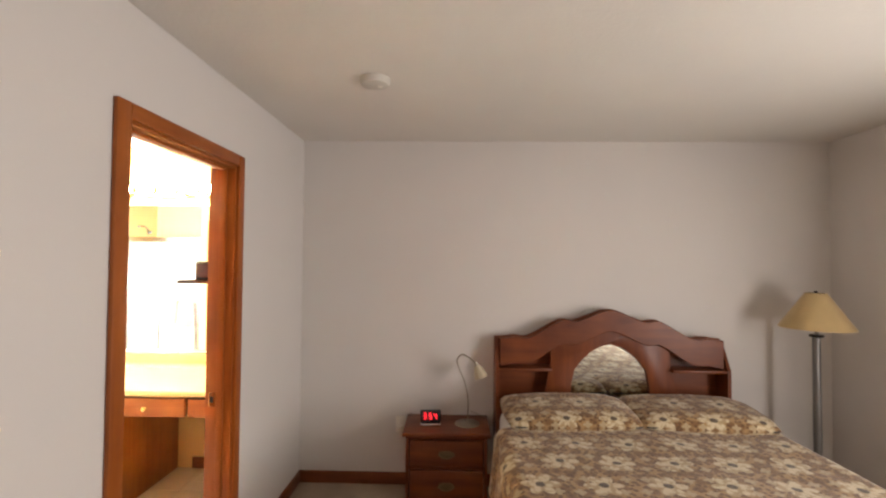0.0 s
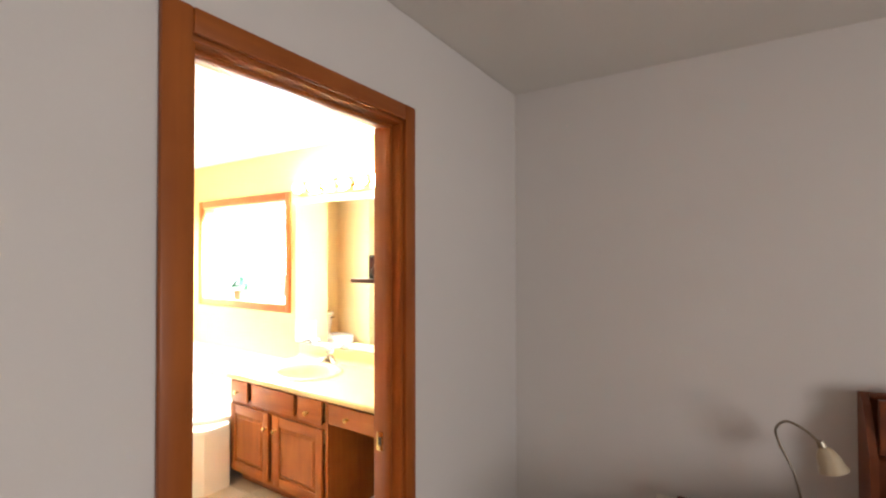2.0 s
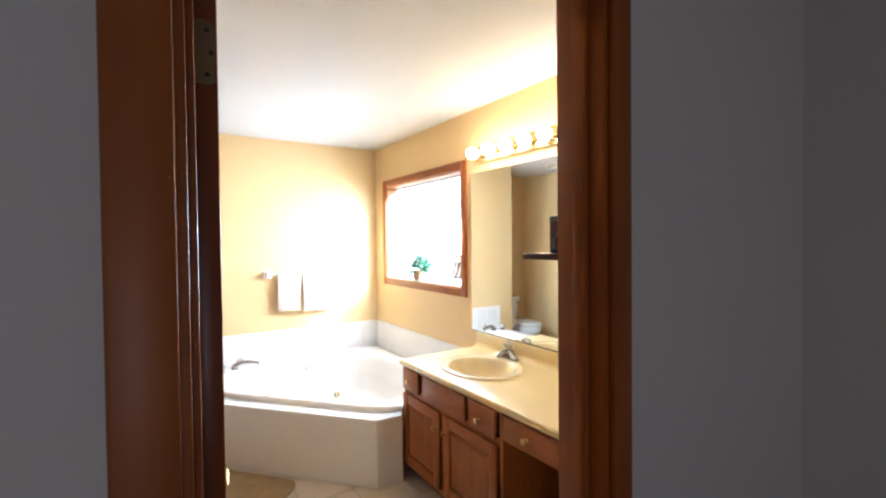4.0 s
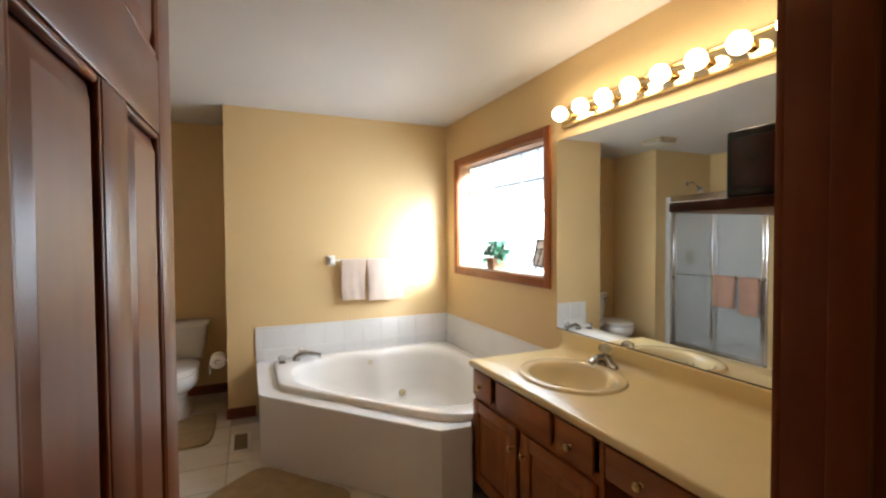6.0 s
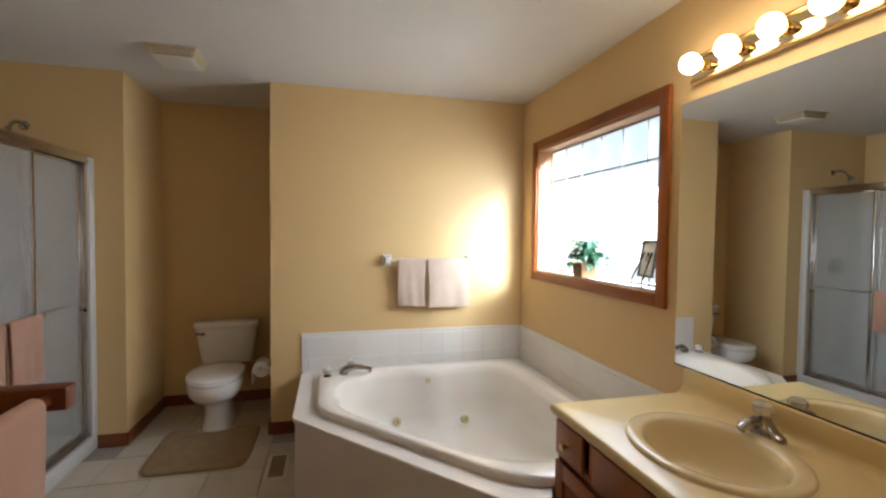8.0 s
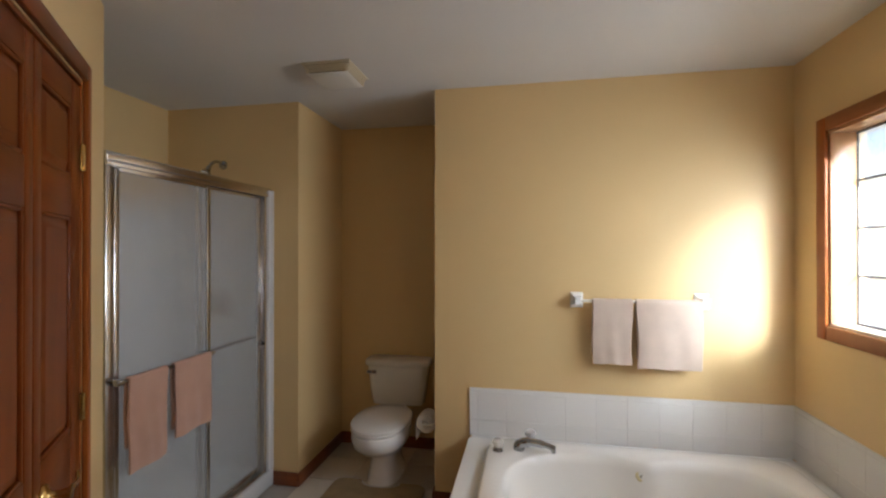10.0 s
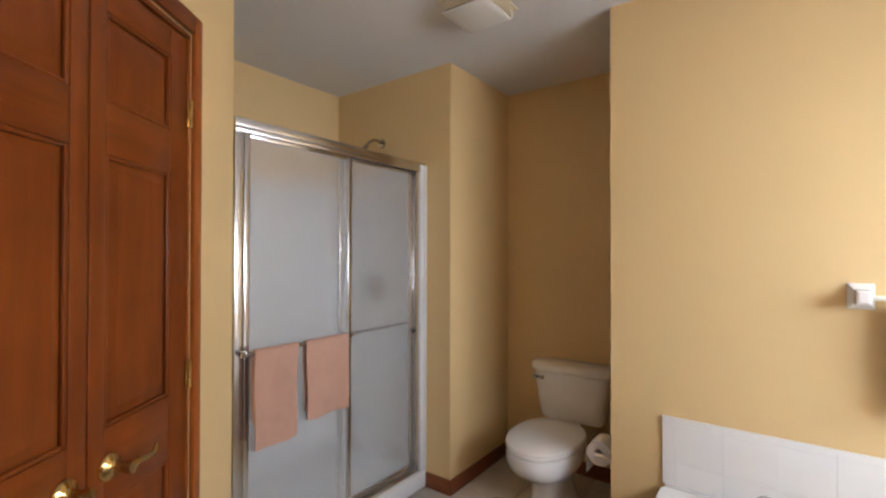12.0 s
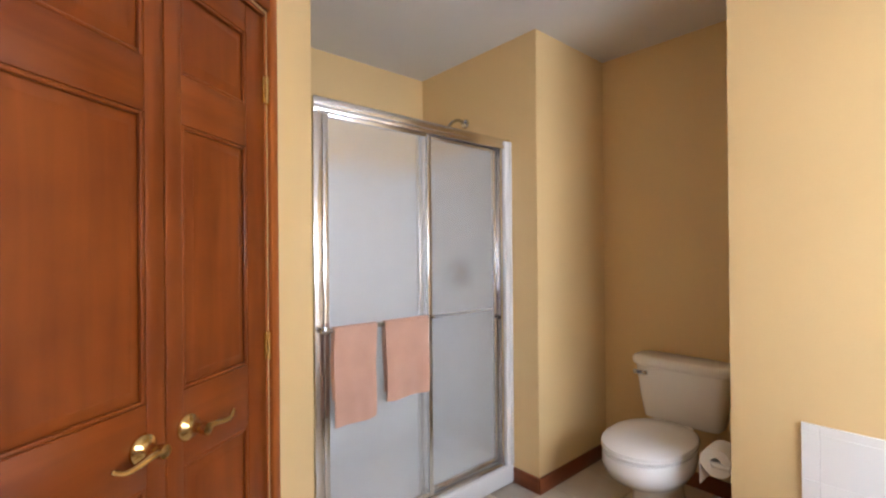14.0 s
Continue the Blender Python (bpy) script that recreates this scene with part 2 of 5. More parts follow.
MIRROR.node_tree.nodes["Principled BSDF"].inputs["Roughness"].default_value = 0.0
FROST = glass("obscure_shower_glass", (0.90, 0.89, 0.87), 0.21, 1.3, 0.2, 130)
FROST.node_tree.nodes["Principled BSDF"].inputs["Transmission Weight"].default_value = 0.86
BLOCK = glass("wavy_glass_block", (0.98, 0.99, 0.99), 0.30, 1.18, 0.9, 26)
CLEAR = glass("clear_acrylic", (0.93, 0.90, 0.86), 0.22, 1.38)
CLEAR.node_tree.nodes["Principled BSDF"].inputs["Transmission Weight"].default_value = 0.65
MORTAR = surface("dark_grey_block_joint", (0.16, 0.16, 0.17), 0.7, vary=0.1, scale=20, grain=200, bump=0.1)
WHITE_PLASTIC = surface("off_white_plastic", (0.74, 0.70, 0.62), 0.4, vary=0.02, scale=5, grain=90, bump=0.02)
IVORY_PLASTIC = surface("ivory_plastic_grille", (0.66, 0.56, 0.38), 0.45, vary=0.03, scale=5, grain=90, bump=0.02)
BLACK = surface("black_plastic", (0.012, 0.012, 0.013), 0.25, vary=0.1, scale=8, grain=120, bump=0.02)
DARKGAP = surface("dark_shadow_gap", (0.03, 0.025, 0.02), 0.8, vary=0.1, scale=8, grain=120, bump=0.0)
TOWEL_PINK = fabric("dusty_pink_terry", (0.50, 0.29, 0.205))
TOWEL_BEIGE = fabric("pale_beige_terry", (0.60, 0.47, 0.37))
PAPER = fabric("white_tissue_paper", (0.80, 0.77, 0.72), bump=0.15)
BULB = glow("lit_bulb_glass", (1.0, 0.84, 0.58), 7.0)
SHADE = fabric("tan_lamp_shade_cloth", (0.55, 0.40, 0.19), bump=0.25)
PALE_GLASS = surface("pale_amber_shade_glass", (0.50, 0.41, 0.28), 0.3, vary=0.05, scale=20, grain=100, bump=0.03)
SPREAD = bedspread("floral_bedspread_cotton")
BLACK_CLOTH = fabric("black_piping_cloth", (0.02, 0.018, 0.016))
LEAFMAT = surface("green_ivy_leaf", (0.055, 0.19, 0.10), 0.5, vary=0.35, scale=30, grain=200, bump=0.1, piece=0.3)
BASKET = surface("woven_brown_basket", (0.28, 0.15, 0.07), 0.8, vary=0.3, scale=60, grain=300, bump=0.8, dist=0.004)
RED_LED = glow("red_display_glow", (1.0, 0.02, 0.03), 0.11)
SHOWER_WHITE = surface("white_shower_fibreglass", (0.66, 0.65, 0.63), 0.22, vary=0.02, scale=3, grain=80, bump=0.0)
STUCCO = surface("grey_exterior_siding", (0.42, 0.41, 0.40), 0.9, vary=0.1, scale=4, grain=60, bump=0.3)
# kept pale to throw light up through the lower glass blocks
PALE_GROUND = surface("pale_bounce_ground", (0.42, 0.40, 0.37), 0.95, vary=0.3, scale=2, grain=60, bump=0.5)


# ---- builders ----
def finish(me, angle=None):
    if angle is None:
        angle = 25 if len(me.polygons) <= 140 else 45
    for f in me.polygons:
        f.use_smooth = True
    me.set_sharp_from_angle(angle=radians(angle))


def mesh_of(name, bm, material, angle=None):
    me = bpy.data.meshes.new(name)
    bm.to_mesh(me)
    bm.free()
    me.materials.append(material)
    finish(me, angle)
    return me


def part(name, bm, material, parent=None, label="", angle=None):
    ob = new(name, mesh_of(name, bm, material, angle))
    if parent is not None:
        ob.parent = parent
    return tagged(ob, label)


def structure(name, bm, material, label="", category="", angle=None):
    return tagged(part(name, bm, material, None, "", angle), label, category, "", "structure")


def thing(name, label, category, at=(0, 0, 0), turn=0, group="", tilt=0):
    ob = new(name)
    ob.empty_display_size = 0.1
    ob.matrix_world = pose(*at, tilt, 0, turn)
    return tagged(ob, label, category, group)


def box(bm, x0, y0, z0, x1, y1, z1, bevel=0.0, segments=2):
    vs = [bm.verts.new((x, y, z)) for x in (x0, x1) for y in (y0, y1) for z in (z0, z1)]
    idx = ((0, 1, 3, 2), (4, 6, 7, 5), (0, 4, 5, 1), (2, 3, 7, 6), (0, 2, 6, 4), (1, 5, 7, 3))
    fs = [bm.faces.new([vs[i] for i in f]) for f in idx]
    bmesh.ops.recalc_face_normals(bm, faces=fs)
    if bevel:
        es = list({e for f in fs for e in f.edges})
        bmesh.ops.bevel(bm, geom=es, offset=bevel, segments=segments, affect="EDGES", profile=0.5)
    return bm


def B(x0, y0, z0, x1, y1, z1, bevel=0.0, segments=2):
    return box(bmesh.new(), x0, y0, z0, x1, y1, z1, bevel, segments)


def rings(bm, loops, close_start=True, close_end=True, cyclic=True):
    """Faces between successive loops of equal length."""
    rows = [[bm.verts.new(p) for p in loop] for loop in loops]
    k = len(rows[0])
    for a, b in zip(rows, rows[1:]):
        for i in range(k if cyclic else k - 1):
            j = (i + 1) % k
            bm.faces.new((a[i], a[j], b[j], b[i]))
    if close_start:
        bm.faces.new(list(reversed(rows[0])))
    if close_end:
        bm.faces.new(rows[-1])
    bmesh.ops.recalc_face_normals(bm, faces=bm.faces)
    return bm


def lathe(profile, steps=28, axis="Z", at=(0, 0, 0), bm=None, caps=True):
    """A turned body: profile of (radius, height)."""
    bm = bm or bmesh.new()
    loops = []
    for r, h in profile:
        loop = []
        for i in range(steps):
            a = 2 * math.pi * i / steps
            c, s = r * math.cos(a), r * math.sin(a)
            p = {"Z": (c, s, h), "X": (h, c, s), "Y": (c, h, s)}[axis]
            loop.append(tuple(p[j] + at[j] for j in range(3)))
        loops.append(loop)
    return rings(bm, loops, caps, caps)


def tube(points, radius, steps=16, bm=None, squash=1.0):
    """A round rod along a path; radius may be a list."""
    bm = bm or bmesh.new()
    steps = max(steps, 16)
    pts = [Vector(p) for p in points]
    rad = radius if isinstance(radius, (list, tuple)) else [radius] * len(pts)
    loops, up = [], None
    for i, p in enumerate(pts):
        d = (pts[min(i + 1, len(pts) - 1)] - pts[max(i - 1, 0)]).normalized()
        if up is None:
            up = d.orthogonal().normalized()
        side = d.cross(up).normalized()
        up = side.cross(d).normalized()
        loops.append([p + rad[i] * (math.cos(2 * math.pi * k / steps) * side + squash * math.sin(2 * math.pi * k / steps) * up) for k in range(steps)])
    return rings(bm, loops)


def smooth_path(points, n=8):
    """More points along a path that bends softly through the given ones."""
    pts = [Vector(p) for p in points]
    out = []
    for i in range(len(pts) - 1):
        p0, p1, p2, p3 = pts[max(i - 1, 0)], pts[i], pts[i + 1], pts[min(i + 2, len(pts) - 1)]
        for k in range(n):
            t = k / n
            out.append(0.5 * (2 * p1 + (p2 - p0) * t + (2 * p0 - 5 * p1 + 4 * p2 - p3) * t * t + (3 * p1 - p0 - 3 * p2 + p3) * t ** 3))
    return out + [pts[-1]]


def prism(outline, z0, z1, bevel=0.0, bm=None, segments=2):
    """A flat outline, in x and y, raised from z0 to z1."""
    bm = bm or bmesh.new()
    lo = [bm.verts.new((x, y, z0)) for x, y in outline]
    hi = [bm.verts.new((x, y, z1)) for x, y in outline]
    k = len(outline)
    fs = [bm.faces.new(list(reversed(lo))), bm.faces.new(hi)]
    fs += [bm.faces.new((lo[i], lo[(i + 1) % k], hi[(i + 1) % k], hi[i])) for i in range(k)]
    bmesh.ops.recalc_face_normals(bm, faces=fs)
    if bevel:
        bmesh.ops.bevel(bm, geom=[e for e in fs[1].edges], offset=bevel, segments=segments, affect="EDGES", profile=0.5)
    return bm


def slab_y(outline, y0, y1, bevel=0.0):
    """An upright board: outline in x and z, thickness along y."""
    bm = prism(outline, 0, 1, 0)
    for v in bm.verts:
        x, z, k = v.co
        v.co = (x, y0 + (y1 - y0) * k, z)
    bmesh.ops.recalc_face_normals(bm, faces=bm.faces)
    if bevel:
        bmesh.ops.bevel(bm, geom=[e for e in bm.edges if abs(e.verts[0].co.y - e.verts[1].co.y) < 1e-6], offset=bevel, segments=2, affect="EDGES", profile=0.5)
    return bm


def outline_round(pts, r, k=6):
    out = []
    for i, p in enumerate(pts):
        p, a, b = Vector(p), Vector(pts[i - 1]), Vector(pts[(i + 1) % len(pts)])
        ua, ub = (a - p).normalized(), (b - p).normalized()
        rr = min(r, (a - p).length * 0.45, (b - p).length * 0.45)
        s, e = p + ua * rr, p + ub * rr
        for j in range(k + 1):
            t = j / k
            q = s * (1 - t) ** 2 + p * 2 * t * (1 - t) + e * t * t
            out.append((q.x, q.y))
    return out


def turned(bm, m):
    bmesh.ops.transform(bm, matrix=m, verts=bm.verts)
    return bm
# ---- the plan ----
X_BED, X_BATH = -0.73, -0.845            # the two faces of the wall with the door
Y_BED, Y_BATH = 3.28, 3.455              # north walls
X_EAST, Y_SOUTH = 3.0, -2.1              # bedroom
X_WEST, X_BACK = -4.39, -5.11            # wall behind the tub, wall behind the toilet
Y_ALC0, Y_ALC1 = 0.685, 1.58             # toilet alcove
X_SH, Y_SH, Y_SHB = -4.435, 0.49, -0.27  # shower: west wall, front, back
Y_SW = 1.360                             # bathroom south wall
H = 2.44
DOOR0, DOOR1, DOOR_H = 1.545, 2.269, 2.034
DIAG = Vector((-3.072, 0.6495, 0))       # on the slanting closet wall
SLANT = 36.5
DIR = Vector((math.cos(radians(SLANT)), math.sin(radians(SLANT)), 0))
WIN = (-4.125, -2.865, 1.150, 2.035)      # window opening


def diag(s, out=0.0):
    """A place on the slanting wall, s metres along it and out metres in front."""
    p = DIAG + DIR * s + Vector((-DIR.y, DIR.x, 0)) * out
    return p.x, p.y


# ---- floors, ceilings ----
# unseen ground sheet, added for its bounce into the window
structure("ground", B(-40, -40, -0.9, 40, 40, -0.6), PALE_GROUND, "unseen pale ground outside, added for bounce light", "ground")
bm = B(X_BED - 0.06, Y_SOUTH - 0.1, -0.12, X_EAST + 0.1, Y_BED + 0.1, 0.0)
structure("floor_bedroom", bm, CARPET, "tan carpet on the bedroom floor", "floor")
bath_floor = structure("floor_bathroom", B(X_BACK - 0.12, Y_SHB - 0.12, -0.12, X_BED - 0.06, Y_BATH + 0.12, -0.006), GROUT, "beige ceramic tile floor with darker grout", "floor")
structure("ceiling_bedroom", B(X_BED + 0.002, Y_SOUTH - 0.1, H, X_EAST + 0.1, Y_BED + 0.1, H + 0.12), CEILING, "white textured bedroom ceiling", "ceiling")
structure("ceiling_bathroom", B(X_BACK - 0.12, Y_SHB - 0.12, H, X_BED - 0.002, Y_BATH + 0.3, H + 0.12), CEILING, "white textured bathroom ceiling", "ceiling")


# ---- walls ----
def wall(name, boxes, material, label):
    bm = bmesh.new()
    for b in boxes:
        box(bm, *b)
    return structure(name, bm, material, label, "wall")


XM = (X_BED + X_BATH) / 2
for nm, xa, xb, y0, y1, mat, lab in (("wall_west_bedroom", XM, X_BED, Y_SOUTH, Y_BED, PAINT, "off-white painted wall with the bathroom doorway"),
                                     ("wall_east_bathroom", X_BATH, XM, Y_SW - 0.1, Y_BATH, GOLD, "golden yellow wall round the bathroom doorway")):
    wall(nm, [(xa, y0, 0, xb, DOOR0 - 0.02, H), (xa, DOOR1 + 0.02, 0, xb, y1, H), (xa, DOOR0 - 0.02, DOOR_H + 0.02, xb, DOOR1 + 0.02, H)], mat, lab)
wall("wall_north_bedroom", [(X_BED - 0.05, Y_BED, 0, X_EAST + 0.1, Y_BED + 0.1, H)], PAINT, "off-white painted wall behind the bed")
EW = (0.20, 1.50, 0.60, 1.70)            # east bedroom window, y and z
wall("wall_east_bedroom", [(X_EAST, Y_SOUTH, 0, X_EAST + 0.1, EW[0], H), (X_EAST, EW[1], 0, X_EAST + 0.1, Y_BED, H), (X_EAST, EW[0], 0, X_EAST + 0.1, EW[1], EW[2]),
                           (X_EAST, EW[0], EW[3], X_EAST + 0.1, EW[1], H)], PAINT, "off-white painted wall beside the floor lamp")
wall("wall_south_bedroom", [(X_BED - 0.1, Y_SOUTH - 0.1, 0, X_EAST + 0.1, Y_SOUTH, H)], PAINT, "off-white painted wall at the bedroom's other end")
x0, x1, z0, z1 = WIN
wall("wall_north_bathroom", [(X_WEST - 0.12, Y_BATH, 0, x0, Y_BATH + 0.172, H), (x1, Y_BATH, 0, XM, Y_BATH + 0.172, H), (x0, Y_BATH, 0, x1, Y_BATH + 0.172, z0), (x0, Y_BATH, z1, x1, Y_BATH + 0.172, H)],
     GOLD, "golden yellow wall with the glass block window")
wall("wall_west_bathroom", [(X_WEST - 0.12, Y_ALC1, 0, X_WEST, Y_BATH, H), (X_BACK, Y_ALC1 + 0.0, 0, X_WEST - 0.12, Y_ALC1 + 0.12, H)], GOLD, "golden yellow wall behind the tub")
wall("wall_toilet_alcove", [(X_BACK - 0.12, Y_SHB, 0, X_BACK, Y_BATH, H)], GOLD, "golden yellow back wall of the toilet alcove")
wall("wall_shower_west", [(X_BACK, Y_SHB - 0.12, 0, X_SH, Y_ALC0, H)], GOLD, "golden yellow partition between toilet and shower")
wall("wall_shower_south", [(X_SH, Y_SHB - 0.12, 0, X_BED, Y_SHB, H)], GOLD, "golden yellow wall behind the shower")
# slanting wall with the closet opening
C0, C1 = 0.040, 0.895                     # opening along the slanting wall


def slant(name, spans, material, label):
    bm = bmesh.new()
    for s0, s1, za, zb in spans:
        prism([diag(s0, 0), diag(s1, 0), diag(s1, -0.1), diag(s0, -0.1)], za, zb, 0, bm)
    return structure(name, bm, material, label, "wall")


slant("wall_closet", [(-0.25, C0, 0, H), (C1, 1.194, 0, H), (C0, C1, 2.05, H)], GOLD, "golden yellow slanting wall with the closet doors")
ex, ey = diag(-0.25)
wall("wall_shower_east", [(ex, Y_SHB, 0, ex + 0.1, ey - 0.004, H)], GOLD, "golden yellow wall beside the shower")
sx, sy = diag(1.194)
wall("wall_south_bathroom", [(sx, Y_SW - 0.1, 0, X_BATH, Y_SW, H)], GOLD, "golden yellow wall behind the opened door")
bm = prism([diag(-0.2, -0.45), diag(1.0, -0.45), diag(1.0, -0.5), diag(-0.2, -0.5)], 0, H)
structure("wall_closet_back", bm, PAINT, "plain back wall of the closet", "wall")

# ---- baseboards ----
def baseboard(x0, y0, x1, y1, material, label="dark stained wooden baseboard", h=0.085):
    bm = bmesh.new()
    box(bm, x0, y0, 0.0, x1, y1, h, 0.004)
    structure("baseboard", bm, material, label, "baseboard")


T = 0.014
baseboard(X_BED + 0.001, Y_BED - T, -0.0 + X_EAST, Y_BED - 0.001, BASE_X)
baseboard(X_BED + 0.001, DOOR1 + 0.08, X_BED + T, Y_BED - T - 0.002, BASE_Y)
baseboard(X_BED + 0.001, Y_SOUTH, X_BED + T, DOOR0 - 0.08, BASE_Y)
baseboard(X_EAST - T, Y_SOUTH, X_EAST - 0.001, Y_BED - T - 0.002, BASE_Y)
baseboard(X_WEST + 0.001, Y_ALC1 - 0.0, X_WEST + T, 1.78, BASE_Y)
baseboard(X_BACK + T + 0.002, Y_ALC1 - T, X_WEST + T, Y_ALC1 - 0.001, BASE_X)
baseboard(X_BACK + 0.001, Y_ALC0 + 0.001, X_BACK + T, Y_ALC1 - 0.001, BASE_Y)
baseboard(X_BACK + T + 0.002, Y_ALC0 + 0.001, X_SH + T, Y_ALC0 + T, BASE_X)
baseboard(X_SH + 0.001, Y_SH + 0.02, X_SH + T, Y_ALC0 - 0.001, BASE_Y)
baseboard(-1.60, Y_BATH - T, X_BATH, Y_BATH - 0.001, BASE_X)
baseboard(X_BATH - T, 2.36, X_BATH - 0.001, 2.9, BASE_Y)
baseboard(sx + 0.02, Y_SW + 0.001, X_BATH - 0.02, Y_SW + T, BASE_X)

# ---- trim round openings ----
CW = 0.057
door_trim = thing("door_1", "orange-stained wooden door casing and jamb of the bathroom doorway", "door frame", (XM, (DOOR0 + DOOR1) / 2, 0))
tagged(door_trim, kind="structure")


def local(bm, at):
    return turned(bm, Matrix.Translation(-Vector(at)))


at = (XM, (DOOR0 + DOOR1) / 2, 0)
for xf, xg in ((X_BED + 0.001, X_BED + 0.019), (X_BATH - 0.019, X_BATH - 0.001)):
    part("casing", local(B(xf, DOOR0 - CW - 0.020, 0, xg, DOOR0 - 0.012, DOOR_H + 0.012 + CW, 0.005), at), TRIM, door_trim)
    part("casing", local(B(xf, DOOR1 + 0.012, 0, xg, DOOR1 + 0.012 + CW, DOOR_H + 0.012 + CW, 0.005), at), TRIM, door_trim)
    part("head_casing", local(B(xf, DOOR0 - 0.0118, DOOR_H + 0.012, xg, DOOR1 + 0.0118, DOOR_H + 0.012 + CW, 0.005), at), TRIM_Y, door_trim)
part("jamb", local(B(X_BATH - 0.002, DOOR0 - 0.0195, 0, X_BED + 0.002, DOOR0, DOOR_H, 0.002), at), TRIM, door_trim)
part("jamb", local(B(X_BATH - 0.002, DOOR1, 0, X_BED + 0.002, DOOR1 + 0.0195, DOOR_H, 0.002), at), TRIM, door_trim)
part("head_jamb", local(B(X_BATH - 0.002, DOOR0 - 0.0195, DOOR_H + 0.0005, X_BED + 0.002, DOOR1 + 0.0195, DOOR_H + 0.0195, 0.002), at), TRIM_Y, door_trim)
part("door_stop", local(B(-0.800, DOOR1 - 0.012, 0, -0.765, DOOR1 - 0.0005, DOOR_H - 0.001, 0.003), at), TRIM, door_trim)
part("door_stop", local(B(-0.800, DOOR0 + 0.0005, 0, -0.765, DOOR0 + 0.012, DOOR_H - 0.001, 0.003), at), TRIM, door_trim)
part("door_stop", local(B(-0.800, DOOR0 + 0.0125, DOOR_H - 0.012, -0.765, DOOR1 - 0.0125, DOOR_H - 0.0005, 0.003), at), TRIM_Y, door_trim)
strike = part("strike_plate", local(B(-0.838, DOOR1 - 0.0025, 0.855, -0.806, DOOR1 - 0.0004, 0.925, 0.001), at), BRASS, door_trim, "brass strike plate")
# solid dark box painted as the shade inside the strike hole
part("strike_hole", local(B(-0.830, DOOR1 - 0.0032, 0.875, -0.815, DOOR1 - 0.002, 0.905, 0.0), at), DARKGAP, door_trim)
for zz in (0.25, 1.00, 1.757):
    part("hinge_leaf", local(B(-0.843, DOOR0 - 0.0005, zz - 0.045, -0.812, DOOR0 + 0.0022, zz + 0.045, 0.001), at), BRASS, door_trim, "brass hinge leaf")


# ---- panelled doors ----
def panel_bm(w, h, t, edge=0.045, proud=0.010):
    """A raised panel: a thin border, a sloping shoulder and a flat field on both faces; it stands in x and z about its middle."""
    bm = bmesh.new()
    def loop(k, y):
        return [(-w / 2 + k, y, -h / 2 + k), (w / 2 - k, y, -h / 2 + k), (w / 2 - k, y, h / 2 - k), (-w / 2 + k, y, h / 2 - k)]
    e = min(edge, w * 0.3)
    f, b = t / 2 - proud, t / 2 - proud + 0.008
    loops = [loop(e, -b), loop(e * 0.92, -b), loop(0.012, -f + 0.004), loop(0.0, -f + 0.004), loop(0.0, f - 0.004), loop(0.012, f - 0.004), loop(e * 0.92, b), loop(e, b)]
    return rings(bm, loops)


def lever(parent, x, y, z, side, flip, material=BRASS):
    """A brass lever handle: round rose, neck and a waved arm. side: +1 or -1 along y; flip: the way the arm points along x."""
    h = part("handle", turned(lathe([(0.0, 0.0), (0.034, 0.0), (0.034, 0.004), (0.030, 0.010), (0.018, 0.014), (0.0125, 0.020), (0.012, 0.042), (0.015, 0.046), (0.015, 0.062), (0.0, 0.064)], 24, "Y", (0, 0, 0)),
                              Matrix.Translation((x, y, z)) @ Matrix.Diagonal((1, side, 1, 1))), material, parent, "polished brass lever handle")
    pts = smooth_path([(x, y + side * 0.054, z), (x + flip * 0.025, y + side * 0.056, z + 0.004), (x + flip * 0.06, y + side * 0.055, z - 0.003), (x + flip * 0.09, y + side * 0.052, z - 0.004), (x + flip * 0.112, y + side * 0.046, z + 0.008)], 6)
    part("arm", tube(pts, [0.0095 - 0.004 * i / (len(pts) - 1) for i in range(len(pts))], 10, None, 0.75), material, h)
    return h


def panel_door(parent, w, h, t, columns, stile, mull, meet=None):
    """Fills parent, which stands at the door's hinge foot: the door runs along +x, its middle plane is y = 0."""
    za, zb, zc, zd = 0.745, 0.930, 1.585, 1.710
    meet = meet or stile
    zt = h - 0.085
    part("stile", B(0, -t / 2, 0, stile, t / 2, h, 0.0025), OAK, parent)
    part("stile", B(w - meet, -t / 2, 0, w, t / 2, h, 0.0025), OAK, parent)
    for a, b in ((0, 0.20), (za, zb), (zc, zd), (zt, h)):
        part("rail", B(stile + 0.0004, -t / 2 + 0.0006, a, w - meet - 0.0004, t / 2 - 0.0006, b, 0.0025), OAK_X, parent)
    pw = (w - stile - meet - (columns - 1) * mull) / columns
    for c in range(columns):
        x0 = stile + c * (pw + mull)
        for a, b in ((0.20, za), (zb, zc), (zd, zt)):
            p = part("panel", turned(panel_bm(pw + 0.008, b - a + 0.008, t), Matrix.Translation((x0 + pw / 2, 0, (a + b) / 2))), OAK, parent)
            for sy in (-1, 1):      # sticking round the panel
                fr = bmesh.new()
                ya, yb = sorted((sy * (t / 2 - 0.012), sy * (t / 2 - 0.0015)))
                m = 0.011
                for q in ((x0, ya, a, x0 + m, yb, b), (x0 + pw - m, ya, a, x0 + pw, yb, b), (x0 + m, ya, a, x0 + pw - m, yb, a + m), (x0 + m, ya, b - m, x0 + pw - m, yb, b)):
                    box(fr, *q, 0.004, 2)
                part("moulding", fr, OAK, p)
